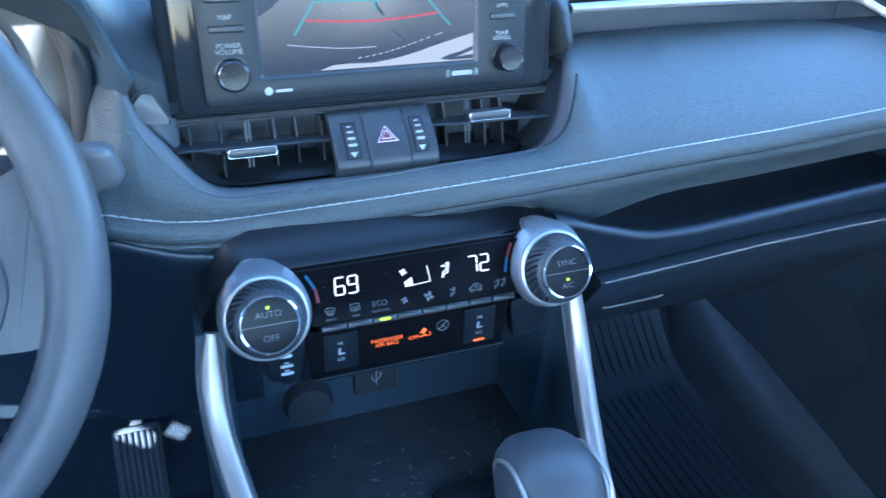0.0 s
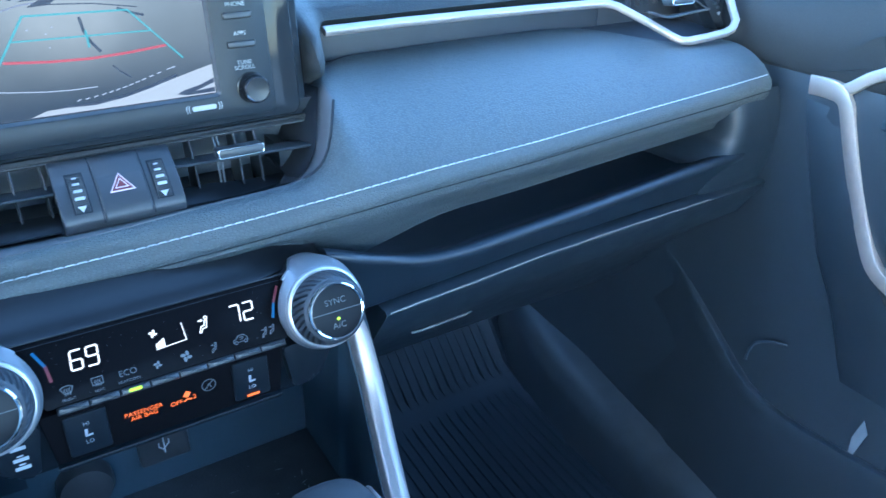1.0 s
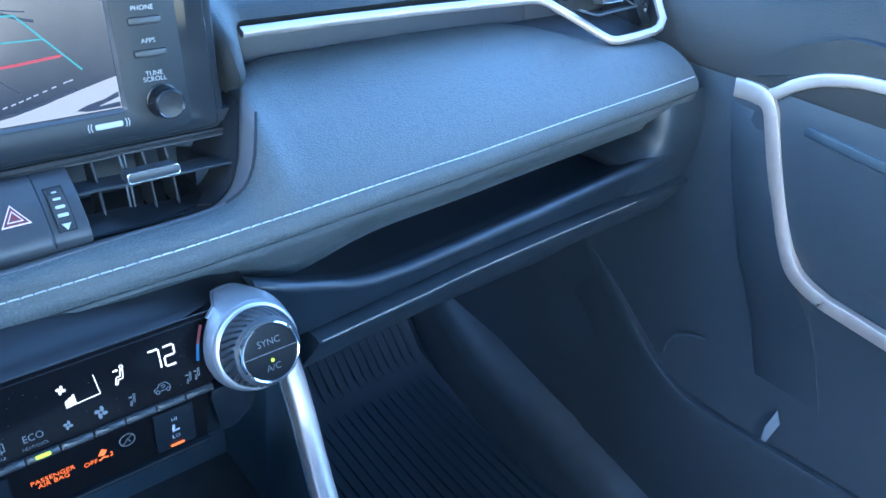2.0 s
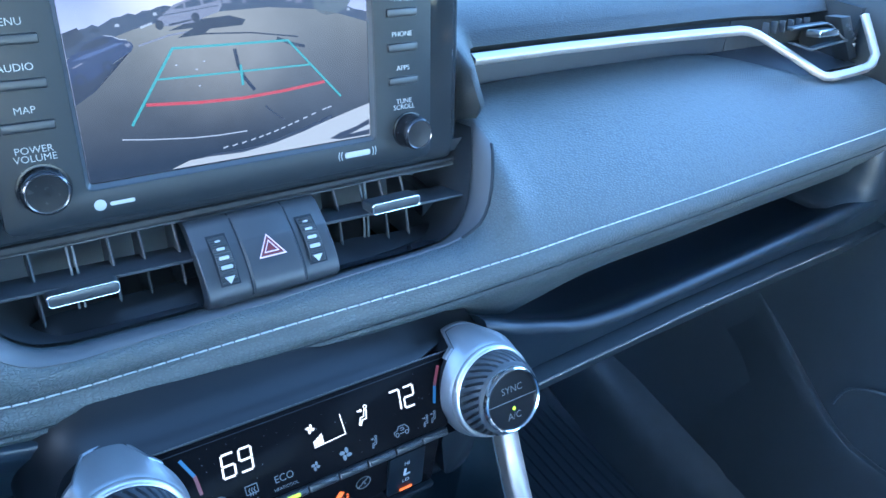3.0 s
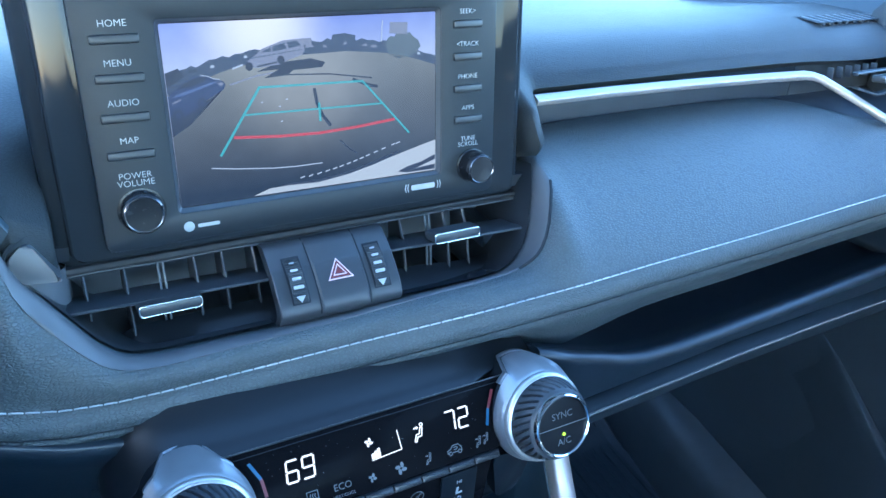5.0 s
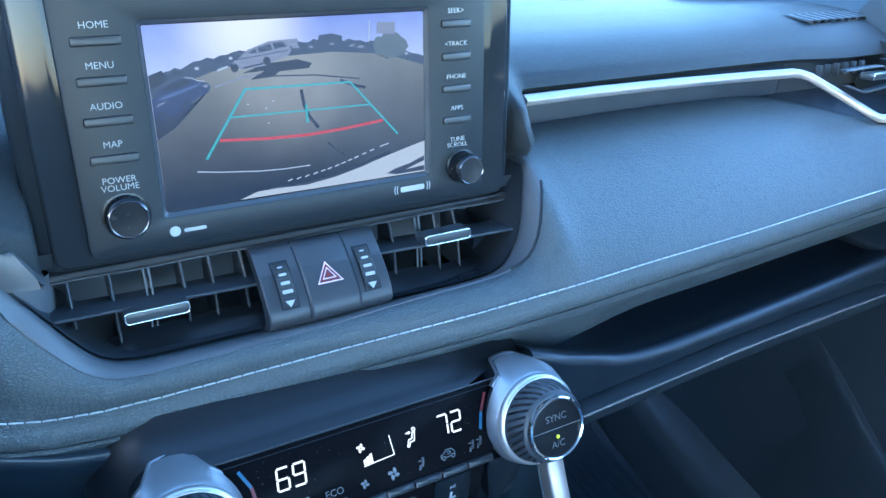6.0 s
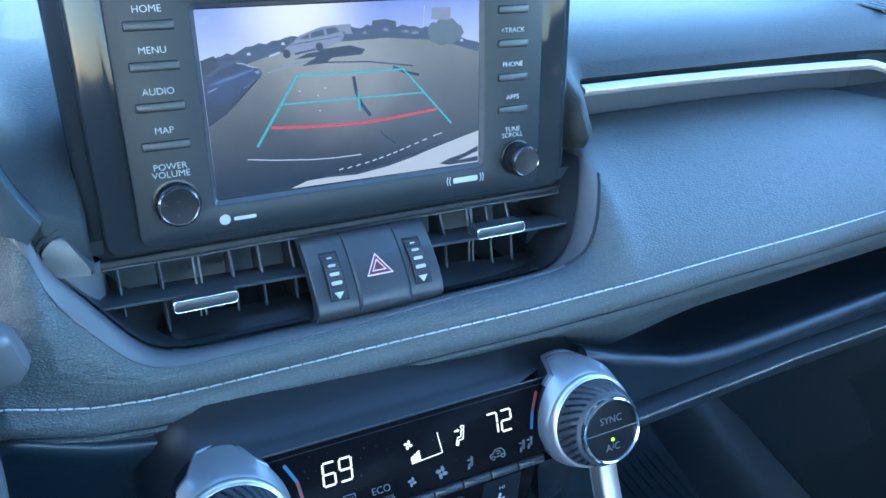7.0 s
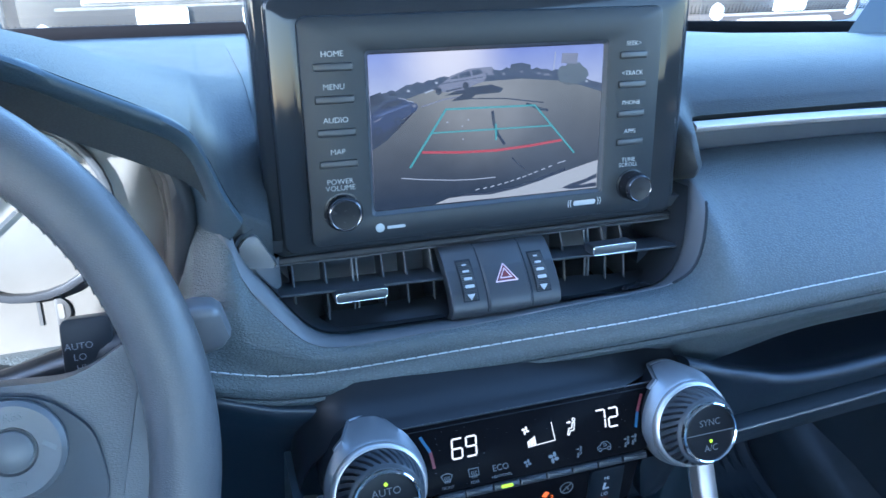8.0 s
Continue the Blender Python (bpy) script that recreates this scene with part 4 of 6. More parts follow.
RIMDARK = material("dark bright-cut rim", (0.10, 0.10, 0.11), 0.2, metal=0.8, mottle=0.1, mottle_size=0.005)
KNOBCAP = material("dark spun knob cap", (0.016, 0.017, 0.019), 0.24, spec=0.35, mottle=0.1, mottle_size=0.004)
KNOB = material("glossy black knob", (0.009, 0.010, 0.012), 0.26, spec=0.3, mottle=0.1, mottle_size=0.005)


def unit_knob(u, v, r, cap, tall):
    m = MS @ Matrix.Translation((u, v, 0.003)) @ Matrix.Diagonal((1, 1, tall, 1))
    k = part("knob", lathe(m, [(r * 1.10, 0), (r * 1.10, 0.001), (r, 0.0012), (r, 0.008), (r * 0.97, 0.0095), (r * 0.9, 0.0105), (r * 0.82, 0.0108)]), KNOB, unit, "round dark knob")
    part("rim", lathe(m, [(r * 0.90, 0.0098), (r * 0.90, 0.0108), (r * 0.86, 0.0113), (r * 0.80, 0.0110)], cap=False), RIMDARK, k)
    part("cap", lathe(m, [(r * 0.83, 0.0104), (r * 0.80, 0.0112), (r * 0.5, 0.0110), (r * 0.1, 0.0108)]), cap, k)


unit_knob(-0.0955, 0.0022, 0.0108, KNOB, 0.75)
unit_knob(0.0995, 0.0002, 0.0096, KNOBCAP, 1.15)
# two makers' marks as plain shapes
mark = lathe(MS @ Matrix.Translation((-0.0735, -0.0105, 0.0032)), [(0.0028, 0), (0.0028, 0.0002)], 20)
join(mark, plate(MS, rounded(-0.069, -0.0117, -0.0575, -0.0098, 0.0007, 2), 0.0032, 0.0034))
part("maker_mark", mark, PRINT, unit)
mark = plate(MS, rounded(0.0575, -0.0105, 0.0735, -0.0072, 0.0009, 2), 0.0032, 0.0034)
for s in (-1, 1):
    for d in (0.0098, 0.0114):
        join(mark, strip(MS, [(0.0655 + s * d, -0.0112), (0.0655 + s * (d + 0.0006), -0.0088), (0.0655 + s * d, -0.0064)], 0.0005, 0.0032))
part("maker_mark", mark, PRINT, unit)

# ---- middle air vents and the hazard switch between them ----
MV = face_at(0, -0.020, 0.616, 10)


SATIN = material("smooth satin pad plastic", (0.074, 0.078, 0.084), 0.45, mottle=0.1, mottle_size=0.03, grain=0.00003, grain_size=0.0006, kind="noise")
VANE = material("glossy black vane", (0.030, 0.034, 0.039), 0.34, mottle=0.1, mottle_size=0.01)
EDGE = material("grey vane edge", (0.040, 0.043, 0.047), 0.45, mottle=0.1, mottle_size=0.01)
DUCT = material("dull grey duct", (0.046, 0.052, 0.059), 0.6, mottle=0.15, mottle_size=0.01)


def middle_vent(side, tab_u, tab_v, blade_v, uprights, fork_u):
    vent = thing("air_vent", (side * 0.095, 0.0, 0.60), "black dashboard air vent with upright vanes and a bright-edged slider", "air vent", "middle air vents")
    u0, u1 = (0.036, 0.152) if side > 0 else (-0.162, -0.034)
    part("duct", slab(u0, u1, 0.030, 0.05, 0.578, 0.655), DUCT, vent)
    part("roof", slab(u0, u1, 0.004, 0.045, 0.637, 0.645), SEAM, vent)
    floor_rows = []
    for i in range(41):
        u = u0 + 0.004 + (u1 - u0 - (0.008 if side < 0 else 0.004)) * i / 40
        (yt, zt), (ya, za), (yb, zb) = soft(UPPER, u), soft(UPPER, u - 0.001), soft(UPPER, u + 0.001)
        inward = Vector((za - zb, 0, 0.002)).normalized() if side > 0 else Vector((0, 0, 1))
        steep = abs(inward.x)
        lip = Vector((u, yt, zt)) + inward * 0.0012
        floor_rows.append([lip + Vector((0, 0.003 * (1 - steep), 0)), lip + Vector((-0.003 * steep, 0.013, -0.0032 * (1 - steep))), Vector((lip.x - 0.005 * steep, 0.04, lip.z - 0.0047 * (1 - steep)))])
    part("floor_panel", loft(floor_rows, closed=False), PIANO if side > 0 else VANE, vent, "", 60)
    for u in uprights:
        out = max(0.0, abs(u) - 0.098)
        lo = -0.030 + 0.45 * out + 12 * out * out
        vane = part("upright_vane", loft([[MV @ Vector((u + e, v, w + dw)) for v, w in ((lo, -0.032), (lo, -0.0084), (0.004, -0.013), (0.019, -0.020), (0.019, -0.034))] for e, dw in ((-0.0008, -0.0006), (-0.0003, 0), (0.0003, 0), (0.0008, -0.0006))]), VANE, vent)
        part("front_edge", sweep([MV @ Vector((u, v, w)) for v, w in ((lo + 0.001, -0.0085), (0.004, -0.0129), (0.018, -0.0195))], circle(0.00032, 6), up=(1, 0, 0)), EDGE, vane)
    for du in (-0.0013, 0.0014):
        part("slider_fork", sweep([MV @ Vector((fork_u + du, v, w)) for v, w in ((-0.021, -0.0125), (0.002, -0.012), (0.017, -0.015))], rounded(-0.0005, -0.0006, 0.0005, 0.0006, 0.0002, 2), up=(1, 0, 0)), EDGE, vent, "pale fork behind the slider")
    ua, ub = (-0.1405, -0.0350) if side < 0 else (0.0370, 0.1400)
    blade = loft([[MV @ Vector((u, blade_v + dv - (u - side * 0.09) * 0.022, w)) for w, dv in ((-0.022, 0.0014), (-0.004, 0.0014), (-0.0015, 0.0008), (-0.001, -0.0002), (-0.002, -0.0010), (-0.022, -0.0010))] for u in (ua, 0.5 * (ua + ub), ub)])
    part("cross_vane", blade, VANE, vent)
    s = part("slider", plate(MV, round_corners([(tab_u - 0.0163, tab_v - 0.0033), (tab_u + 0.0163, tab_v - 0.0031), (tab_u + 0.0163, tab_v + 0.0032), (tab_u - 0.0163, tab_v + 0.0030)], 0.0022, 3), -0.006, 0.0055, 0.0012), VANE, vent, "slider with a bright outline")
    part("outline", ring_plate(MV, rounded(tab_u - 0.0160, tab_v - 0.0032, tab_u + 0.0160, tab_v + 0.0032, 0.0019, 3), rounded(tab_u - 0.0155, tab_v - 0.0027, tab_u + 0.0155, tab_v + 0.0027, 0.0016, 3), 0.0050, 0.0060, 0.0002), CHROME, s)
    if side < 0:
        part("end_wall", loft([[MV @ Vector((u, v, w)) for u, w in ((-0.1530, 0.001), (-0.1460, -0.003), (-0.1400, -0.009), (-0.1350, -0.018), (-0.1335, -0.034))] for v in (-0.006, 0.008, 0.023)], closed=False), SATIN, vent, "curved grey end wall of the vent")


middle_vent(-1, -0.0902, -0.0005, 0.0018, (-0.1280, -0.1082, -0.0722, -0.0570, -0.0395), -0.0903)
middle_vent(1, 0.0813, 0.0078, 0.0022, (0.0530, 0.0840, 0.0985), 0.0700)
part("vent_shoulder", plate(MV, round_corners([(-0.1370, 0.0225), (-0.1578, 0.0245), (-0.1605, 0.0330), (-0.1560, 0.0405), (-0.1490, 0.0450), (-0.1410, 0.0290)], [0.001, 0.004, 0.005, 0.005, 0.004, 0.002], 4), -0.020, 0.0020, 0.002), SATIN, dash, "smooth grey shoulder beside the screen housing")
part("rim_groove", sweep(smooth_path([MV @ Vector(p) for p in ((-0.1582, 0.0215, 0.0), (-0.1612, 0.0260, 0.0014), (-0.1625, 0.0330, 0.0016), (-0.1580, 0.0420, 0.0014), (-0.1500, 0.0475, 0.0))], 5), circle(0.0012, 6), up=(0, -1, 0.4)), SEAM, dash)
part("vent_ledge", plate(MS, round_corners([(-0.143, -0.019), (-0.141, -0.029), (0.136, -0.029), (0.138, -0.019)], 0.003, 3), -0.04, -0.020, 0.002), SEAM, dash, "narrow ledge under the screen")
rows, groove = [], []
for i in range(77):
    x = -0.172 + 0.0043 * i
    full = pad_row(x)[1:10]
    t, d = full[0], full[8] - full[0]
    n = Vector((0, d.z, -d.y)).normalized()
    n = n if n.z > 0 else -n
    wide = 0.36 if abs(x) < 0.13 else 0.36 - 0.22 * (abs(x) - 0.13) / 0.042
    bulge = 0.008 + 0.0025 * min(1.0, max(0.0, (abs(x) - 0.11) / 0.08))
    rows.append([t + d * (wide * f) + n * (bulge * math.sin(math.pi * wide * f) ** 0.7 + (0.0006 if 0 < f < 1 else 0.0)) for f in (0, 0.08, 0.2, 0.4, 0.6, 0.8, 0.94, 1.0)])
    if 0.112 < abs(x) < 0.1565:
        groove.append((x, rows[-1][-1] + n * 0.0002))
part("vent_rim", loft(rows, closed=False), SATIN, dash, "smooth rim round the vents", 60)
part("rim_groove", sweep([p for x, p in groove if x > 0], circle(0.0011, 6), up=(0, -1, 0.4)), SEAM, dash)

hazard = thing("hazard_switch", (0, -0.03, 0.60), "grey hazard switch panel with a red triangle between two vent thumbwheels", "hazard switch")
MH = face_at(0.002, -0.031, 0.6135, 24)
SWITCH = material("smooth grey switch plastic", (0.030, 0.033, 0.038), 0.42, mottle=0.1, mottle_size=0.02, grain=0.00003, grain_size=0.0005, kind="noise")
KNURL = material("knurled black rubber", (0.022, 0.024, 0.027), 0.45, mottle=0.15, mottle_size=0.004)
PROFILE = [(-0.0240, -0.008), (-0.0175, -0.002), (-0.0150, 0.0028), (-0.0137, 0.0038), (-0.008, 0.0040), (-0.002, 0.0024), (0.003, 0.0002), (0.0085, -0.0024), (0.0135, -0.0054), (0.019, -0.0092), (0.0265, -0.0150), (0.0275, -0.022)]   # height over v


def on_switch(v):
    """Height of the switch panel's face at v."""
    return soft_line(PROFILE, v)


def soft_line(table, v):
    return sum(lerp_table(table, v + d)[0] for d in (-0.0012, 0.0, 0.0012)) / 3


def bowed(u0, u1, v0, v1, lift, n=14, edge=0.0006):
    """A strip of the switch panel's face, with softened sides."""
    rows = []
    for u, drop in ((u0, 0.010), (u0, edge), (u0 + edge, 0.0), (u1 - edge, 0.0), (u1, edge), (u1, 0.010)):
        rows.append([MH @ Vector((u, v0 + (v1 - v0) * k / n, on_switch(v0 + (v1 - v0) * k / n) + lift - drop)) for k in range(n + 1)])
    return loft(rows, closed=False)


part("panel", bowed(-0.0383, 0.0350, -0.0235, 0.0272, 0.0, 22), SWITCH, hazard, "", 40)
button = part("button", bowed(-0.0146, 0.0144, -0.0148, 0.0262, 0.0013, 20, 0.0009), SWITCH, hazard, "square hazard button", 40)
for u in (-0.0152, 0.0150):
    part("gap", loft([[MH @ Vector((u + d, -0.0150 + 0.042 * k / 16, on_switch(-0.0150 + 0.042 * k / 16) + 0.0003)) for k in range(17)] for d in (-0.0005, 0.0005)], closed=False), SEAM, hazard)
MT = MH @ Matrix.Translation((-0.0005, 0.0068, on_switch(0.0068) + 0.0014)) @ Matrix.Rotation(radians(-26), 4, "X")
tri = [(0.0096 * math.cos(radians(90 + 120 * i)), 0.0092 * math.sin(radians(90 + 120 * i)) - 0.001) for i in range(3)]
for name, a, b, mat in (("triangle", 0.92, 0.80, PINK), ("triangle", 0.72, 0.56, RED_MARK), ("triangle", 0.50, 0.40, PINK), ("triangle", 0.32, 0.02, RED_MARK)):
    part(name, ring_plate(MT, [(p * a, q * a) for p, q in tri], [(p * b, q * b) for p, q in tri], 0.0, 0.0003), mat, button)
for u in (-0.0258, 0.0232):
    part("slot", loft([[MH @ Vector((u + d, -0.0072 + 0.0255 * k / 12, on_switch(-0.0072 + 0.0255 * k / 12) + 0.00035)) for k in range(13)] for d in (-0.0052, 0.0052)], closed=False), SEAM, hazard)
    rows = []
    for i in range(41):
        v = -0.0066 + 0.0240 * i / 40
        bulge = 0.0022 * (1 - ((v - 0.0054) / 0.0125) ** 2)
        rows.append([MH @ Vector((u + q * 0.0044, v, on_switch(v) + bulge + (0.0004 if i % 2 and abs(q) < 0.95 else 0.0))) for q in (-1, -0.9, -0.6, 0, 0.6, 0.9, 1)])
    tw = part("thumbwheel", loft(rows, closed=False), KNURL, hazard, "knurled thumbwheel", 20)
    for v, size in ((0.0150, 0.50), (0.0112, 0.72), (0.0068, 0.88), (0.0022, 1.0)):
        top = on_switch(v) + 0.0022 * (1 - ((v - 0.0054) / 0.0125) ** 2)
        lean = Matrix.Translation((u, v, top)) @ Matrix.Rotation(radians(-24), 4, "X")
        part("mark", plate(MH @ lean, rounded(-0.0029 * size, -0.0010 * size, 0.0029 * size, 0.0010 * size, 0.0005, 2), -0.0006, 0.0007), PRINT, tw)
    foot_at = MH @ Matrix.Translation((u, -0.0034, on_switch(-0.0034) + 0.0012))
    part("mark", plate(foot_at, [(-0.0026, 0.0010), (0.0026, 0.0010), (0.0, -0.0028)], -0.0006, 0.0007), PRINT, tw)

# ---- climate controls ----
LEDGE = material("smooth satin ledge plastic", (0.006, 0.0075, 0.010), 0.42, spec=0.40, mottle=0.1, mottle_size=0.03)
GLOSSY = material("polished dark plastic", (0.006, 0.009, 0.013), 0.40, spec=0.18, grain=0.00003, grain_size=0.0006, kind="noise")
climate = thing("climate_panel", (0, -0.05, 0.46), "black climate control panel with lit temperatures and two silver-collared dials", "climate controls")
rows = []
for i in range(53):
    x = -0.140 + 0.040 * (1 - math.cos(math.pi / 2 * i / 16)) if i < 16 else -0.100 + 0.006 * (i - 16)
    d = max(0.0, x - 0.120) / 0.045
    bend = min(1.0, max(0.0, -x - 0.100) / 0.040)
    bend = 1 - math.sqrt(max(0.0, 1 - bend * bend))
    k = min(1.0, max(0.0, (x - 0.058) / 0.034)) if x > 0 else min(1.0, max(0.0, (-x - 0.06) / 0.06))
    k = k * k * (3 - 2 * k) * (1.0 if x > 0 else 0.3)
    rows.append([Vector((x, y + 0.022 * d * d + 0.016 * bend + (0.012 * k if y < -0.05 else 0.0), z - 0.040 * d * d - 0.052 * bend - 0.003 * k)) for y, z in ((-0.01, 0.600), (-0.034, 0.588), (-0.048, 0.5760), (-0.055, 0.5700), (-0.062, 0.5650), (-0.069, 0.5614), (-0.076, 0.5596), (-0.0812, 0.5590), (-0.0832, 0.5581), (-0.0828, 0.5560), (-0.02, 0.550))])
part("hood", loft(rows), LEDGE, climate, "smooth dark ledge above the climate display", 50)
MC = face_at(0, -0.0925, 0.5445, 36)
MD = face_at(-0.004, -0.106, 0.5531, 0) @ Matrix.Scale(0.953, 4)
part("backing", plate(MD, round_corners([(-0.116, -0.034), (0.118, -0.034), (0.118, -0.055), (0.106, -0.082), (-0.100, -0.082), (-0.112, -0.055)], 0.006, 4), -0.05, -0.010, 0.003), GLOSSY, climate)
glass = part("display", plate(MC, round_corners([(-0.088, 0.0168), (0.088, 0.0168), (0.072, -0.0240), (-0.072, -0.0240)], 0.002, 2), -0.010, 0.0, 0.0006), GLASS_BLACK, climate, "black glass display with white lit figures")
part("display_edge", strip(MC, [(-0.087, 0.0168), (0.0, 0.0168), (0.087, 0.0168)], 0.0007, -0.0002, 0.0006), SMOOTH, glass)
part("display_edge", strip(MC, [(-0.086, 0.0136), (0.0, 0.0136), (0.084, 0.0136), (0.087, 0.0162)], 0.0003, 0.0001, 0.0002), SEAM, glass)

SEG = {"6": "afgedc", "9": "abfgcd", "7": "abc", "2": "abged"}


def digit(ch, u, v, h=0.0112, wd=0.0062, t=0.0010):
    """One seven-segment figure, slightly slanted."""
    bm = bmesh.new()
    s = 0.10
    p = {"a": ((0, h), (wd, h)), "g": ((0, h / 2), (wd, h / 2)), "d": ((0, 0), (wd, 0)), "f": ((0, h / 2), (0, h)), "e": ((0, 0), (0, h / 2)), "b": ((wd, h / 2), (wd, h)), "c": ((wd, 0), (wd, h / 2))}
    for k in SEG[ch]:
        (x0, y0), (x1, y1) = p[k]
        gap = 0.0006
        if y0 == y1:
            x0, x1 = x0 + gap, x1 - gap
        else:
            y0, y1 = y0 + gap, y1 - gap
        join(bm, strip(MC, [(u + x0 + s * y0, v + y0), (u + x1 + s * y1, v + y1)], t, 0.0002, 0.0001))
    return bm


for text, u in (("69", -0.0538), ("72", 0.0405)):
    for i, ch in enumerate(text):
        part("digit", digit(ch, u + 0.0088 * i, -0.0058), LIT_WHITE, glass)


def fan(u, v, r, w=0.0002):
    bm = bmesh.new()
    for i in range(4):
        k = radians(62 + 90 * i)
        c, along, across = Vector((u + 0.58 * r * math.cos(k), v + 0.58 * r * math.sin(k))), Vector((math.cos(k + 0.5), math.sin(k + 0.5))), Vector((-math.sin(k + 0.5), math.cos(k + 0.5)))
        petal = [c + along * (0.48 * r * math.cos(a)) + across * (0.30 * r * math.sin(a)) for a in [j * math.pi / 5 for j in range(10)]]
        join(bm, plate(MC, [(q.x, q.y) for q in petal], w, w + 0.0001))
    return bm


part("fan_symbol", fan(-0.0062, 0.0022, 0.0024), LIT_WHITE, glass)
bars = strip(MC, [(-0.0062, -0.0078), (0.0118, -0.0068), (0.0112, 0.0040)], 0.0005, 0.0002)
for i in range(3):
    join(bars, plate(MC, [(-0.0062 + 0.0019 * i, -0.0072), (-0.0046 + 0.0019 * i, -0.0071), (-0.0046 + 0.0019 * i, -0.0040 + 0.0010 * i), (-0.0062 + 0.0019 * i, -0.0046 + 0.0010 * i)], 0.0002, 0.0003))
part("fan_bars", bars, LIT_WHITE, glass)


def seated(u, v, s, mat, parent, w=0.0002):
    """The seat-and-airflow symbol: a few strokes."""
    body = [(1.5, 2.5), (2.9, 2.3), (1.7, -2.2), (-0.8, -2.3), (-1.9, -4.7), (-2.9, -4.3), (-1.4, -0.8), (0.6, -0.7), (1.5, 2.5)]
    bm = strip(MC, [(u + p * s, v + q * s) for p, q in body], max(0.58 * s, 0.00036), w)
    join(bm, ring_plate(MC, [(u + 2.6 * s + p, v + 4.0 * s + q) for p, q in circle(1.2 * s, 14)], [(u + 2.6 * s + p, v + 4.0 * s + q) for p, q in circle(0.62 * s, 14)], w, w + 0.0001))
    join(bm, strip(MC, [(u - 2.2 * s, v + 2.9 * s), (u - 0.6 * s, v + 2.9 * s)], 0.8 * s, w))
    join(bm, plate(MC, [(u - 0.7 * s, v + 3.9 * s), (u + 0.7 * s, v + 2.9 * s), (u - 0.7 * s, v + 1.9 * s)], w, w + 0.0001))
    return part("airflow_symbol", bm, mat, parent)


seated(0.0235, -0.0010, 0.00100, LIT_WHITE, glass)
part("cold_mark", strip(MC, [(-0.0710, 0.0098), (-0.0668, 0.0013)], 0.0017, 0.0002), BLUE_MARK, glass)
part("hot_mark", strip(MC, [(-0.0664, 0.0004), (-0.0655, -0.0082)], 0.0017, 0.0002), RED_MARK, glass)
part("hot_mark", strip(MC, [(0.0752, 0.0098), (0.0704, 0.0006)], 0.0017, 0.0002), RED_MARK, glass)
part("cold_mark", strip(MC, [(0.0700, -0.0004), (0.0673, -0.0088)], 0.0017, 0.0002), BLUE_MARK, glass)
# small printed symbols above the keys
for kind, u in (("front", -0.0590), ("rear", -0.0424), ("eco", -0.0254), ("fan-", -0.0083), ("fan+", 0.0089), ("foot", 0.0261), ("car", 0.0433), ("mode", 0.0590)):
    v = -0.0168
    if kind in ("front", "rear"):
        if kind == "front":
            edge = [(u - 0.0034, v + 0.0026), (u - 0.0018, v + 0.0035), (u, v + 0.0038), (u + 0.0018, v + 0.0035), (u + 0.0034, v + 0.0026), (u + 0.0018, v - 0.0006), (u - 0.0018, v - 0.0006), (u - 0.0034, v + 0.0026)]
        else:
            edge = [(u - 0.0030, v + 0.0036), (u + 0.0030, v + 0.0036), (u + 0.0030, v - 0.0006), (u - 0.0030, v - 0.0006), (u - 0.0030, v + 0.0036)]
        bm = strip(MC, edge, 0.0004, 0.0002)
        for d in (-0.0013, 0, 0.0013):
            join(bm, strip(MC, [(u + d, v - 0.0016), (u + d + 0.0004, v - 0.0002), (u + d - 0.0003, v + 0.0010), (u + d + 0.0003, v + 0.0022)], 0.0004, 0.0002))
        part("symbol", bm, PRINT_DIM, glass)
        words("legend", kind.upper(), 0.0023, MC, u, v - 0.0042, 0.0001, PRINT_DIM, glass)
    elif kind == "eco":
        words("legend", "ECO", 0.0052, MC, u, v + 0.0010, 0.0001, PRINT_DIM, glass)
        words("legend", "HEAT/COOL", 0.0023, MC, u, v - 0.0038, 0.0001, PRINT_DIM, glass)
    elif kind.startswith("fan"):
        part("symbol", fan(u, v, 0.0024 if kind == "fan-" else 0.0034), PRINT_DIM, glass)
    elif kind == "car":
        outline = [(u - 0.0046, v - 0.0012), (u - 0.0046, v + 0.0004), (u - 0.0026, v + 0.0010), (u - 0.0010, v + 0.0028), (u + 0.0026, v + 0.0028), (u + 0.0044, v + 0.0008), (u + 0.0044, v - 0.0012)]
        car_sign = strip(MC, outline, 0.0004, 0.0002)
        join(car_sign, strip(MC, [(u - 0.0014, v - 0.0012), (u + 0.0014, v - 0.0012)], 0.0004, 0.0002))
        for d in (-0.0030, 0.0030):
            join(car_sign, ring_plate(MC, [(u + d + p, v - 0.0014 + q) for p, q in circle(0.0012, 12)], [(u + d + p, v - 0.0014 + q) for p, q in circle(0.0008, 12)], 0.0002, 0.0003))
        join(car_sign, strip(MC, [(u - 0.0006, v + 0.0016), (u + 0.0014, v + 0.0016), (u + 0.0018, v + 0.0009), (u + 0.0012, v + 0.0003), (u - 0.0004, v + 0.0003)], 0.0004, 0.0002))
        part("symbol", car_sign, PRINT_DIM, glass)
    else:
        seated(u, v, 0.00062, PRINT_DIM, glass)
        if kind == "mode":
            seated(u + 0.0052, v + 0.0006, 0.00062, PRINT_DIM, glass)
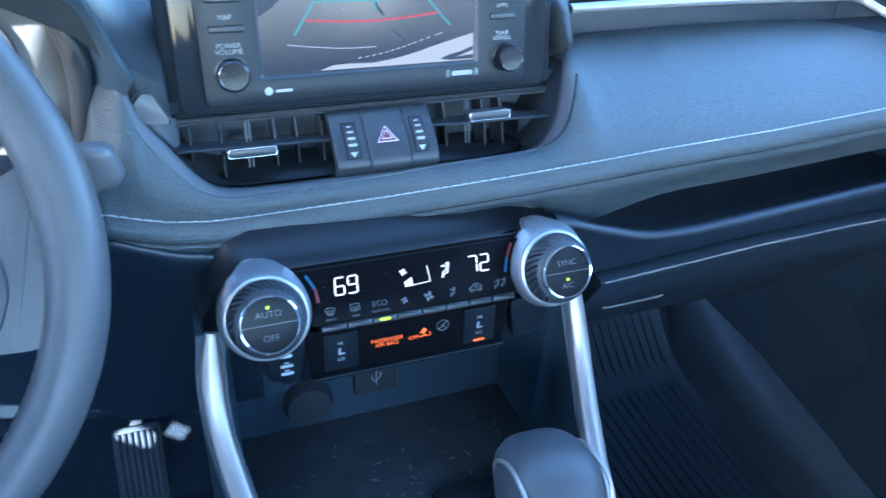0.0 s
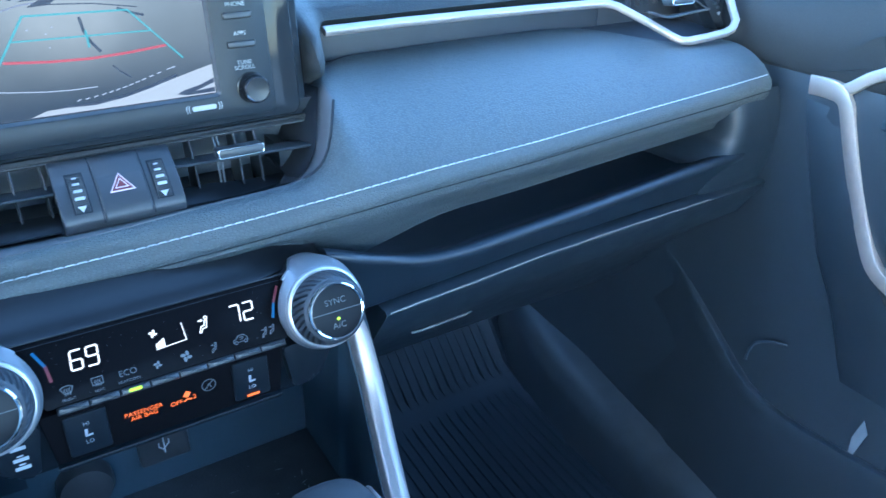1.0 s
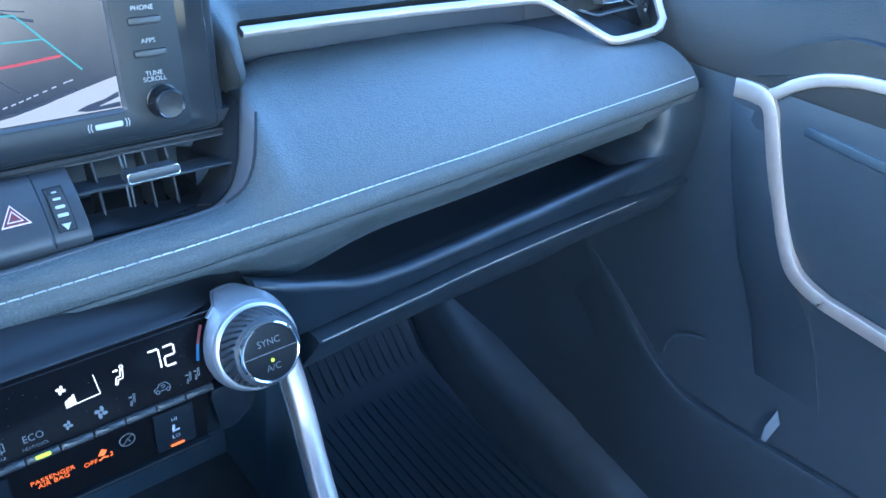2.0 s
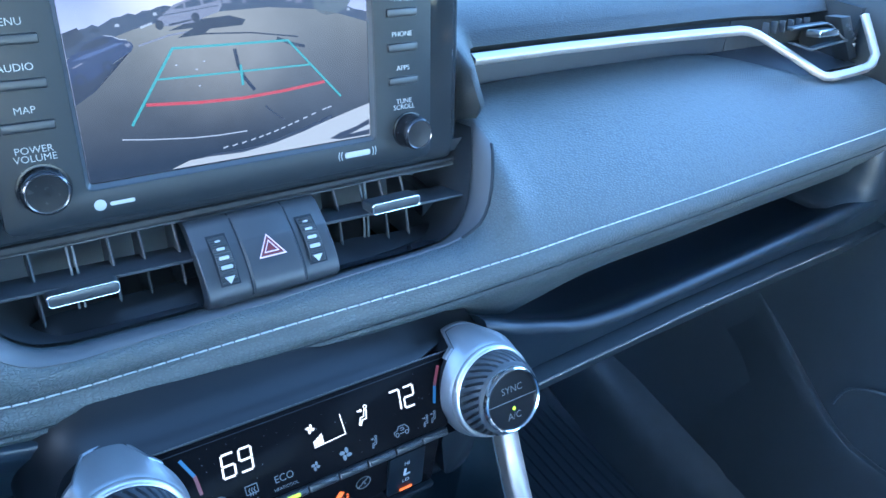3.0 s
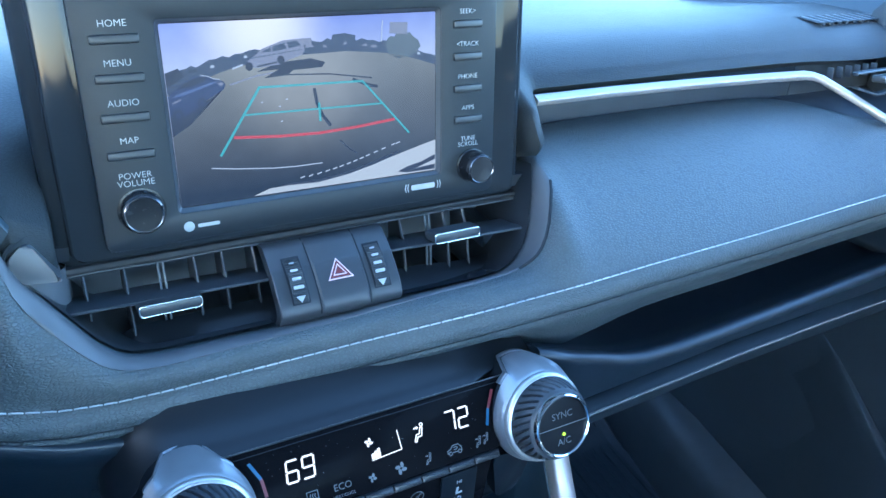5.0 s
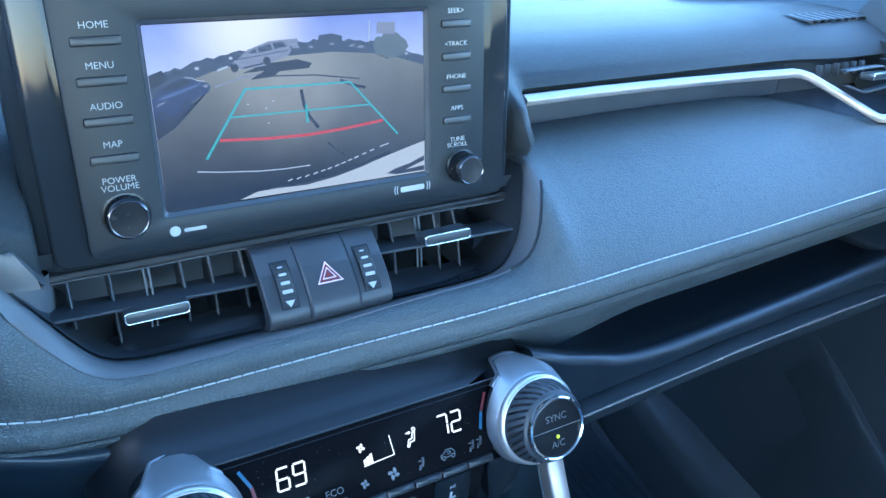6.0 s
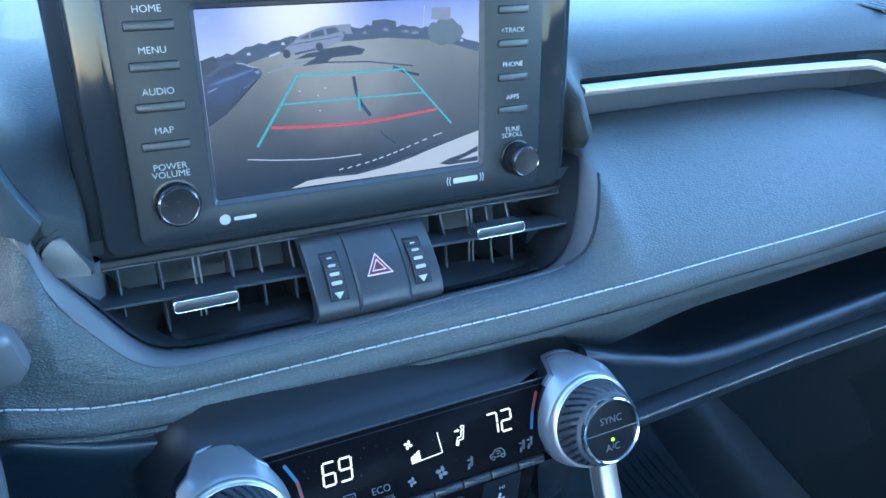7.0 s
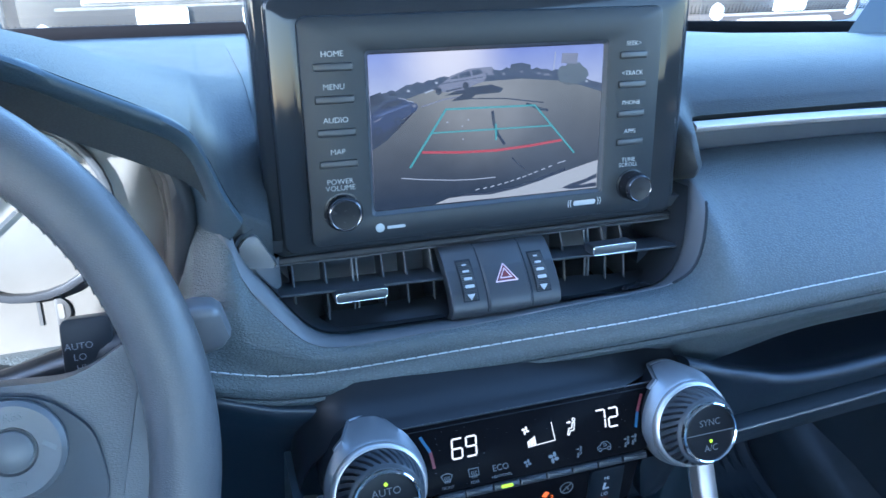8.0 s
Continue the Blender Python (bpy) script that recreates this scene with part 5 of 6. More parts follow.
for i in range(8):
    u0 = -0.0669 + 0.0172 * i
    key = part("key", plate(MC, rounded(u0 + 0.00015, -0.0285, u0 + 0.01705, -0.0240, 0.0008, 2), -0.010, 0.0022, 0.0013), KEY, climate, "slim grey key")
    if i == 2:
        part("lamp", plate(MC, rounded(u0 + 0.0048, -0.0275, u0 + 0.0122, -0.0256, 0.0005, 2), 0.0020, 0.0025), LIT_GREEN, key, "lit green lamp")

random.seed(12)
specks = bmesh.new()
for i in range(46):
    u, v, r = random.uniform(-0.066, 0.066), random.uniform(-0.021, 0.014), random.uniform(0.00008, 0.00024)
    join(specks, flat(MC, [(u + r * math.cos(k), v + r * math.sin(k)) for k in (0.2, 1.5, 2.7, 3.9, 5.2)], 0.00012))
tagged(part("dust", specks, PRINT_DIM, glass, "specks of dust on the glass"), kind="stuff")
part("switch_panel", plate(MD, round_corners([(-0.077, -0.0345), (0.077, -0.0345), (0.073, -0.0735), (-0.073, -0.0735)], 0.002, 2), -0.01, -0.001, 0.001), GLASS_BLACK, climate, "gloss black switch panel")
part("panel_foot", plate(MD, round_corners([(-0.074, -0.0738), (0.074, -0.0738), (0.0725, -0.0775), (-0.0725, -0.0775)], 0.0015, 2), -0.012, 0.002, 0.0012), GLOSSY, climate)
for s in (-1, 1):
    u, v = s * 0.0525, -0.0545
    b = part("seat_heater_switch", plate(MD, rounded(u - 0.0125, v - 0.0155, u + 0.0125, v + 0.0155, 0.0015, 2), -0.004, 0.0006, 0.0006), GLOSSY, climate, "square seat heater switch")
    words("legend", "HI", 0.0040, MD, u, v + 0.0075, 0.0007, PRINT, b)
    words("legend", "LO", 0.0040, MD, u, v - 0.0065, 0.0007, PRINT, b)
    seat_sign = strip(MD, [(u - 0.0012, v - 0.0010), (u - 0.0008, v + 0.0030)], 0.0016, 0.0007)
    join(seat_sign, strip(MD, [(u - 0.0014, v - 0.0016), (u + 0.0022, v - 0.0014)], 0.0014, 0.0007))
    part("seat_symbol", seat_sign, PRINT, b)
    if s > 0:
        part("lamp", plate(MD, rounded(u - 0.0044, v - 0.0135, u + 0.0044, v - 0.0118, 0.0005, 2), 0.0012, 0.0016), LIT_ORANGE, b, "lit amber lamp")
words("airbag_legend", "PASSENGER\nAIR BAG", 0.0046, MD, -0.0185, -0.0545, -0.0008, LIT_ORANGE, climate)
words("airbag_legend", "OFF", 0.0046, MD, 0.0020, -0.0555, -0.0008, LIT_ORANGE, climate)
part("airbag_symbol", join(plate(MD, [(0.0065, -0.0520), (0.0090, -0.0480), (0.0118, -0.0500), (0.0098, -0.0535)], -0.0008, -0.0006), strip(MD, [(0.0070, -0.0560), (0.0092, -0.0545), (0.0118, -0.0555)], 0.0010, -0.0008)), LIT_ORANGE, climate)
ring = ring_plate(MD, [(0.024 + p, -0.049 + q) for p, q in circle(0.0048, 24)], [(0.024 + p, -0.049 + q) for p, q in circle(0.0042, 24)], -0.0008, -0.0006)
join(ring, strip(MD, [(0.0212, -0.0518), (0.0268, -0.0462)], 0.0007, -0.0008))
join(ring, strip(MD, [(0.0225, -0.051), (0.024, -0.048), (0.0255, -0.051)], 0.0008, -0.0008))
words("airbag_legend", "2", 0.0046, MD, 0.0140, -0.0545, -0.0008, LIT_ORANGE, climate)
part("airbag_on_symbol", ring, PRINT_DIM, climate)
for s in (-1, 1):
    out = [(s * p, q) for p, q in ((0.0765, -0.0377), (0.1045, -0.0377), (0.1025, -0.060), (0.098, -0.0725), (0.083, -0.0760))]
    b = part("side_switch", plate(MD, round_corners(out, 0.005, 4), -0.012, 0.000, 0.0015), GLOSSY, climate, "blank switch cover" if s > 0 else "drive assist switch")
    if s < 0:
        for v in (-0.049, -0.0575, -0.064):
            part("symbol", join(strip(MD, [(-0.0945, v), (-0.0875, v)], 0.0026, 0.001), strip(MD, [(-0.0925, v + 0.0028), (-0.0895, v + 0.0028)], 0.001, 0.001)), PRINT, b)


def dial(s, top, low, lamp_v):
    """A climate dial: silver body with a cut brow, bright bead, fluted ring, chrome rim and a split cap."""
    m = face_at(s * 0.1005, -0.1269, 0.5478, 22)
    seg = 120
    around = [2 * math.pi * i / seg for i in range(seg)]

    def brow(a):
        """Where the silver body ends: far back over the top, early at the sides."""
        off = abs((math.degrees(a) - 90 + 180) % 360 - 180)
        return -0.030 - 0.019 * max(0.0, min(1.0, (33 - off) / 16))

    rows = [[m @ Vector((r * math.cos(a), r * math.sin(a), w)) for a in around] for r, w in ((0.0250, -0.0230), (0.0266, -0.0214), (0.0274, -0.0212), (0.0280, -0.0222), (0.0286, -0.0238))]
    for f, r in ((0.35, 0.0292), (0.7, 0.0295), (0.97, 0.0296), (1.0, 0.0291)):
        rows.append([m @ Vector((r * math.cos(a), r * math.sin(a) * (1 + 0.15 * f * min(1.0, max(0.0, math.sin(a)) / 0.7)), -0.0238 + (brow(a) + 0.0238) * f)) for a in around])
    collar = part("collar", loft(rows, caps=False), COLLAR, climate, "satin silver dial body with a cut brow", 40)
    over = [radians(90 + 47 - 94 * i / 40) for i in range(41)]
    band = []
    for r, back in ((0.0290, 0.0010), (0.0297, 0.0018), (0.0297, 0.0050), (0.0288, 0.0062)):
        band.append([m @ Vector((r * math.cos(a), r * math.sin(a) * (1 + 0.15 * min(1.0, max(0.0, math.sin(a)) / 0.7)), brow(a) - back)) for a in over])
    part("brow_band", loft(band, closed=False), COLLAR, collar, "second silver band behind the brow", 40)
    part("collar_bead", lathe(m, [(0.0244, -0.0200), (0.0246, -0.0180), (0.0252, -0.0172), (0.0262, -0.0174), (0.0270, -0.0184), (0.0276, -0.0202), (0.0274, -0.0216)], 96, cap=False), BEAD, collar, "bright bead round the dial", 60)
    base_rows = [[m @ Vector((r * math.cos(a), r * math.sin(a) * (1 + lift * min(1.0, max(0.0, math.sin(a)) / 0.7)), w)) for a in around] for r, lift, w in ((0.0272, 0.10, -0.070), (0.0284, 0.14, -0.060), (0.0287, 0.145, -0.0500), (0.0286, 0.05, -0.0330), (0.0280, 0.0, -0.0290))]
    part("collar_back", loft(base_rows), LEDGE, climate, "dark base behind the dial", 50)
    shape = [(0.0, 0.0246, -0.0205), (1.0, 0.0247, -0.0178), (2.0, 0.0244, -0.0152), (3.0, 0.0240, -0.0126), (4.0, 0.0234, -0.0101), (5.0, 0.0226, -0.0077), (6.0, 0.0216, -0.0056), (7.0, 0.0205, -0.0042), (8.0, 0.0192, -0.0036)]
    fine, n = 448, 32
    rows = []
    for i in range(33):
        j = i / 4
        r, w = lerp_table(shape, j)
        deep = 0.0022 * max(0.0, min(1.0, (j - 1.3) * 3, (6.4 - j) * 3))
        ring = []
        for q in range(fine):
            a = 2 * math.pi * q / fine
            cut = r - deep * min(1.0, max(0.0, (math.sin(n * a + 2.0 * j) - 0.45) / 0.35))
            ring.append(m @ Vector((cut * math.cos(a), cut * math.sin(a), w)))
        rows.append(ring)
    d = part("dial_ring", loft(rows), FLUTED, climate, "dark fluted dial ring", 40)
    part("rim", lathe(m, [(0.0192, -0.0050), (0.0191, -0.0022), (0.0187, -0.0006), (0.0179, 0.0), (0.0171, -0.0003), (0.0167, -0.0012), (0.0166, -0.003)], 72, cap=False), CHROME, d, "bright chrome rim")
    cap = part("cap", lathe(m, [(0.0168, -0.004), (0.0167, -0.0016), (0.012, -0.0012), (0.005, -0.0011), (0.0005, -0.0011)], 72), CAP, d, "dark spun metal push cap")
    part("split", strip(m, [(-0.0164, 0.0), (0.0164, 0.0)], 0.0004, -0.0011), PRINT_DIM, cap)
    words("legend", top, 0.0058, m, 0.0, 0.0064, -0.0011, PRINT_DIM, cap)
    words("legend", low, 0.0058, m, 0.0, -0.0095 if s > 0 else -0.0085, -0.0011, PRINT_DIM, cap)
    part("lamp", lathe(m @ Matrix.Translation((0, lamp_v, -0.0012)), [(0.0011, 0), (0.0011, 0.0004)], 12), LIT_GREEN, cap, "lit green lamp")


COLLAR = material("blue-grey satin silver", (0.30, 0.31, 0.325), 0.44, metal=0.7, mottle=0.05, mottle_size=0.01, grain=0.00002, grain_size=0.0005, kind="noise")
BEAD = material("bright satin bead", (0.50, 0.49, 0.48), 0.36, metal=0.8, mottle=0.05, mottle_size=0.01)
FLUTED = material("grey fluted rubber", (0.026, 0.030, 0.036), 0.50, mottle=0.15, mottle_size=0.01)
CAP = material("spun dark cap", (0.006, 0.007, 0.009), 0.28, spec=0.10, grain=0.00002, grain_size=0.0008, kind="noise")
dial(-1, "AUTO", "OFF", 0.0108)
dial(1, "SYNC", "A/C", -0.0050)

# ---- centre console ----
console = thing("centre_console", (0, -0.2, 0.0), "dark centre console with a dusty tray and curved silver side trims", "console")
part("tray", slab(-0.128, 0.128, -0.75, 0.035, 0.30, 0.33, 0.006), DUSTY, console, "dusty rubber-lined tray")
part("tray_wall", slab(-0.125, 0.125, 0.012, 0.03, 0.32, 0.50, 0.003), PLASTIC, console)
RAIL = [(0.1345, -0.074, 0.512), (0.1385, -0.083, 0.48), (0.1385, -0.100, 0.45), (0.132, -0.132, 0.42), (0.122, -0.178, 0.39), (0.113, -0.235, 0.365), (0.108, -0.32, 0.345), (0.107, -0.45, 0.335)]
for s in (-1, 1):
    path = smooth_path([(s * x, y, z) for x, y, z in RAIL], 6)
    part("side_trim", sweep(path, round_corners([(-0.0095, -0.006), (0.0095, -0.006), (0.007, 0.004), (0.0, 0.0062), (-0.007, 0.004)], 0.0018, 2), up=(0, -0.75, 0.65), sizes=[0.45, 0.55, 0.66, 0.76, 0.84, 0.90, 0.95] + [0.97] * (len(path) - 7)), SILVER, console, "curved satin silver side trim", 45)
    rows = []
    for k in (0.012, -0.022):
        top = [Vector((s * (p.x * s + k * 0.6), p.y + 0.004, p.z - 0.005)) for p in path]
        rows.append(top)
    wall = []
    for p in path:
        x0, x1 = s * (abs(p.x) + 0.010), s * (abs(p.x) - 0.010)
        wall.append([Vector((x0, p.y + 0.003, p.z - 0.003)), Vector((x0 + s * 0.004, p.y + 0.05, 0.0)), Vector((x1, p.y + 0.05, 0.0)), Vector((x1, p.y + 0.003, p.z - 0.003))])
    wall = [[Vector((p.x, 0.30, p.z + 0.02)) if i in (0, 3) else Vector((p.x, 0.30, p.z)) for i, p in enumerate(wall[0])]] + wall
    part("side_panel", loft(wall), PLASTIC, console, "dark console side", 50)
MU = face_at(0, 0.012, 0.36, 0)
usb = part("usb_port", plate(MU, rounded(-0.020, -0.004, 0.020, 0.032, 0.003, 3), 0.0, 0.006, 0.002), SMOOTH, console, "covered charging port")
part("symbol", join(strip(MU, [(0, 0.006), (0, 0.024)], 0.0009, 0.006), join(strip(MU, [(0, 0.011), (0.004, 0.015), (0.004, 0.019)], 0.0009, 0.006), strip(MU, [(0, 0.009), (-0.004, 0.013), (-0.004, 0.017)], 0.0009, 0.006))), PRINT, usb)
sock = part("power_socket", lathe(MU @ Matrix.Translation((-0.062, 0.002, 0)), [(0.021, 0), (0.021, 0.010), (0.019, 0.014), (0.006, 0.0155)], 32), SMOOTH, console, "round capped power socket")

gear = thing("gear_selector", (0.058, -0.21, 0.33), "dark leather gear selector knob with a bright side strip", "gear selector")
MG = Matrix.Translation((0.060, -0.210, 0.418)) @ Matrix.Rotation(radians(-18), 4, "X") @ Matrix.Scale(0.85, 4)
rows = []
for z, a, b, y in ((-0.05, 0.016, 0.02, 0), (-0.03, 0.024, 0.03, 0), (-0.01, 0.034, 0.042, 0), (0.01, 0.0385, 0.048, 0.0), (0.028, 0.0385, 0.047, 0.002), (0.042, 0.036, 0.042, 0.004), (0.051, 0.030, 0.033, 0.006), (0.056, 0.018, 0.019, 0.008), (0.0575, 0.004, 0.004, 0.008)):
    rows.append([MG @ Vector((a * math.copysign(abs(math.cos(k)) ** 0.75, math.cos(k)), y + b * math.copysign(abs(math.sin(k)) ** 0.75, math.sin(k)), z)) for k in [2 * math.pi * i / 40 for i in range(40)]])
knob = part("knob", loft(rows), LEATHER, gear, "dark leather knob", 60)
for s in (-1, 1):
    part("strip", sweep(smooth_path([MG @ Vector(p) for p in ((s * 0.030, 0.030, 0.012), (s * 0.035, 0.022, 0.040), (s * 0.033, 0.0, 0.048), (s * 0.034, -0.03, 0.038), (s * 0.032, -0.042, 0.01))], 6), circle(0.0016, 8)), SILVER, knob, "bright strip")
part("stem", lathe(Matrix.Translation((0.058, -0.2, 0.32)), [(0.03, 0.0), (0.028, 0.02), (0.016, 0.05), (0.013, 0.10)], 24), RUBBER, gear)
gate = part("gate", slab(0.015, 0.105, -0.34, -0.10, 0.322, 0.338, 0.004), PIANO, gear, "gloss black selector gate")

# ---- steering wheel and stalk ----
PADGREY = material("grey satin switch", (0.085, 0.087, 0.090), 0.42, mottle=0.12, mottle_size=0.01)
STALK = material("satin stalk plastic", (0.085, 0.088, 0.094), 0.36, mottle=0.1, mottle_size=0.01)
WC = face_at(-0.368, -0.12, 0.619, 26)
steering = thing("steering_wheel", (-0.36, -0.16, 0.60), "dark leather-wrapped steering wheel with grey control buttons", "steering wheel")
rows = []
for i in range(96):
    a = 2 * math.pi * i / 96
    grip = 1.0
    ring = []
    for j in range(20):
        k = 2 * math.pi * j / 20
        r = 0.173 + 0.0160 * grip * math.cos(k)
        ring.append(WC @ Vector((r * math.cos(a), r * math.sin(a), 0.0150 * math.sin(k))))
    rows.append(ring)
rim_bm = loft(rows + [rows[0]], caps=False)
bmesh.ops.remove_doubles(rim_bm, verts=rim_bm.verts, dist=1e-6)
rim_ob = part("rim", rim_bm, LEATHER, steering, "dark leather rim", 60)
sew = bmesh.new()
for i in range(150):
    a = 2 * math.pi * i / 150
    p, q = [WC @ Vector((0.1572 * math.cos(k), 0.1572 * math.sin(k), z)) for k, z in ((a, 0.0035), (a + 0.022, -0.0005))]
    join(sew, sweep([p, p.lerp(q, 0.5), q], circle(0.0004, 5), up=(0.2, 1, 0.4)))
tagged(part("stitching", sew, SEAM, rim_ob), kind="stuff")
hub = loft([[WC @ Vector((u, v, w)) for u, v in rounded(-0.07 * k, -0.075 * k, 0.07 * k, 0.05 * k, 0.035 * k, 6)] for k, w in ((0.7, -0.04), (1.0, -0.02), (1.0, 0.01), (0.93, 0.022), (0.7, 0.03))])
part("hub", hub, PAD, steering, "padded hub", 60)
for s in (-1, 1):
    out = [(s * p, q) for p, q in ((0.06, 0.032), (0.10, 0.030), (0.130, 0.028), (0.166, 0.048), (0.168, -0.045), (0.150, -0.054), (0.128, -0.052), (0.06, -0.06))]
    part("spoke", plate(WC, round_corners(out, 0.012, 5), -0.016, 0.004, 0.005, 3), LEATHER, steering, "broad leather spoke")
    out = [(s * p, q) for p, q in ((0.060, 0.026), (0.108, 0.026), (0.122, 0.021), (0.137, 0.006), (0.141, -0.020), (0.132, -0.044), (0.060, -0.05))]
    bez = part("switch_bezel", plate(WC, round_corners(out, 0.008, 4), 0.002, 0.0075, 0.0015), DEEP, steering, "black bezel of the wheel switches")
    pad = WC @ Matrix.Translation((s * 0.105, 0.003, 0.0075))
    part("switch_pad", lathe(pad, [(0.0215, 0), (0.0215, 0.0025), (0.0195, 0.0045), (0.0105, 0.0035), (0.0095, 0.002)], 40), PADGREY, bez, "round grey switch pad")
    part("centre_key", lathe(pad, [(0.0088, 0.001), (0.0088, 0.004), (0.007, 0.0052), (0.001, 0.0052)], 32), PADGREY, bez, "round centre key")
    words("legend", "+ RES" if s > 0 else "SEEK", 0.005, pad, 0.0, 0.0145, 0.0042, PRINT_DIM, bez, stretch=1.0)
    words("legend", "- SET" if s > 0 else "MODE", 0.005, pad, 0.0, -0.0150, 0.0042, PRINT_DIM, bez)
    part("symbol", strip(pad, [(s * 0.013, 0.002), (s * 0.017, -0.001)], 0.002, 0.0042), PRINT_DIM, bez)
col = sweep([(-0.365, -0.085, 0.580), (-0.36, -0.03, 0.560), (-0.36, 0.06, 0.525)], rounded(-0.055, -0.04, 0.055, 0.04, 0.025, 5))
part("column_shroud", col, PLASTIC, steering, "dark column shroud", 50)

SHIFT = Matrix.Translation((-0.003, 0.042, -0.024))
stalk = thing("wiper_stalk", (-0.2, -0.10, 0.62), "dark wiper stalk with white printed legends beside the wheel", "stalk")
axis = [(-0.305, -0.085, 0.622), (-0.27, -0.092, 0.632), (-0.235, -0.097, 0.643), (-0.205, -0.1, 0.652), (-0.197, -0.101, 0.655)]
axis = [SHIFT @ Vector(p) for p in axis]
part("lever", sweep(axis, circle(0.0095, 16), sizes=[0.8, 1.0, 1.1, 1.15, 1.0]), SMOOTH, stalk, "", 60)
tip = sweep([SHIFT @ Vector(p) for p in ((-0.200, -0.101, 0.654), (-0.196, -0.1015, 0.6555), (-0.180, -0.103, 0.659), (-0.172, -0.104, 0.660), (-0.168, -0.1045, 0.661))], [(p * 0.8, q) for p, q in rounded(-0.0115, -0.0165, 0.0115, 0.0135, 0.006, 5)], sizes=[0.9, 1.0, 0.97, 0.86, 0.6])
part("tip", tip, STALK, stalk, "flattened grey stalk end", 50)
ML = face_at(-0.2385, -0.060, 0.6310, 25)
for i, legend in enumerate(("AUTO", "LO", "HI")):
    words("legend", legend, 0.0048, ML, -0.003, 0.000 - 0.0055 * i, 0.002, PRINT, stalk)
part("sleeve", plate(ML, rounded(-0.011, -0.015, 0.013, 0.014, 0.004, 3), -0.014, 0.0018, 0.001), SMOOTH, stalk)

# ---- passenger door and footwells ----
SILL = material("satin sill plastic", (0.030, 0.040, 0.050), 0.42, mottle=0.2, mottle_size=0.03)
PAPER = material("pale paper", (0.12, 0.15, 0.18), 0.7, mottle=0.1, mottle_size=0.01)
door = thing("door_1", (0.64, -0.4, 0.0), "dark passenger door panel with a silver pull surround and a map pocket", "car door")
DX = 0.585
rows = []
for y in (-1.0, -0.6, -0.3, -0.2, -0.14, -0.10, -0.06, 0.0, 0.10, 0.34):
    f = max(0.0, min(1.0, (-0.06 - y) / 0.08))
    rows.append([Vector((x, y, z)) for x, z in ((0.70, 0.74), (0.655, 0.735), (0.625, 0.715), (0.600, 0.67), (0.585 - 0.003 * f, 0.634), (0.584 - 0.003 * f, 0.60), (0.588 - 0.004 * f, 0.50), (0.604, 0.40), (0.610, 0.30), (0.606, 0.26), (0.62, 0.05), (0.70, 0.05))])
part("panel", loft(rows), DOORPLASTIC, door, "dark moulded door panel", 50)
part("upper_pad", loft([[Vector((x, y, z)) for x, z in ((0.70, 0.748), (0.65, 0.742), (0.608, 0.715), (0.588, 0.672), (0.580, 0.634), (0.586, 0.628), (0.66, 0.64))] for y in (-1.0, -0.5, -0.2, -0.125, 0.0, 0.09)]), PAD_TOP, door, "grained upper door pad", 60)
surround = [(DX + 0.001, -0.110, 0.6235), (DX - 0.001, -0.125, 0.6250), (DX - 0.003, -0.139, 0.6240), (DX - 0.004, -0.1485, 0.616), (DX - 0.003, -0.155, 0.600), (DX - 0.002, -0.1655, 0.573), (DX, -0.179, 0.541), (DX, -0.196, 0.508), (DX - 0.003, -0.212, 0.486), (DX - 0.003, -0.228, 0.4750), (DX - 0.003, -0.248, 0.4690), (DX - 0.003, -0.270, 0.466), (DX - 0.003, -0.45, 0.45)]
surround = smooth_path(surround, 4)
part("pull_surround", sweep(surround, rounded(-0.0075, -0.005, 0.0075, 0.005, 0.0016, 2), up=(-1, 0, 0), sizes=[1.2] * 8 + [1.15, 1.05, 1.0] + [0.9] * (len(surround) - 11)), SILVER, door, "satin silver surround of the door pull", 40)
arm = smooth_path([(DX - 0.003, -0.140, 0.625), (DX - 0.003, -0.150, 0.632), (DX - 0.002, -0.166, 0.645), (DX - 0.002, -0.195, 0.6575), (DX - 0.002, -0.25, 0.664), (DX, -0.45, 0.665)], 4)
part("surround_top", sweep(arm, rounded(-0.0055, -0.0045, 0.0055, 0.0045, 0.002, 3), up=(-1, 0, 0)), SILVER, door, "satin silver upper rail")
part("grip_recess", plate(Matrix(((0, 0, -1, DX + 0.002), (-1, 0, 0, 0), (0, 1, 0, 0), (0, 0, 0, 1))), round_corners([(0.162, 0.615), (0.190, 0.648), (0.44, 0.660), (0.44, 0.466), (0.27, 0.492), (0.206, 0.535)], 0.012, 4), -0.002, 0.002), DEEP, door, "dark recess of the door pull")
part("armrest_pad", plate(Matrix(((0, 0, -1, DX), (-1, 0, 0, 0), (0, 1, 0, 0), (0, 0, 0, 1))), round_corners([(0.108, 0.6310), (0.147, 0.6345), (0.166, 0.650), (0.195, 0.663), (0.45, 0.671), (0.45, 0.70), (0.19, 0.690), (0.157, 0.676), (0.113, 0.642)], 0.006, 3), -0.02, 0.004, 0.003), PAD_TOP, door, "dark grained pad above the silver surround")
part("inner_handle", sweep([(DX + 0.004, -0.178, 0.611), (DX - 0.001, -0.185, 0.6085), (DX - 0.002, -0.21, 0.6065), (DX - 0.002, -0.3, 0.600)], rounded(-0.004, -0.005, 0.004, 0.005, 0.002, 3)), PLASTIC, door)
rows = []
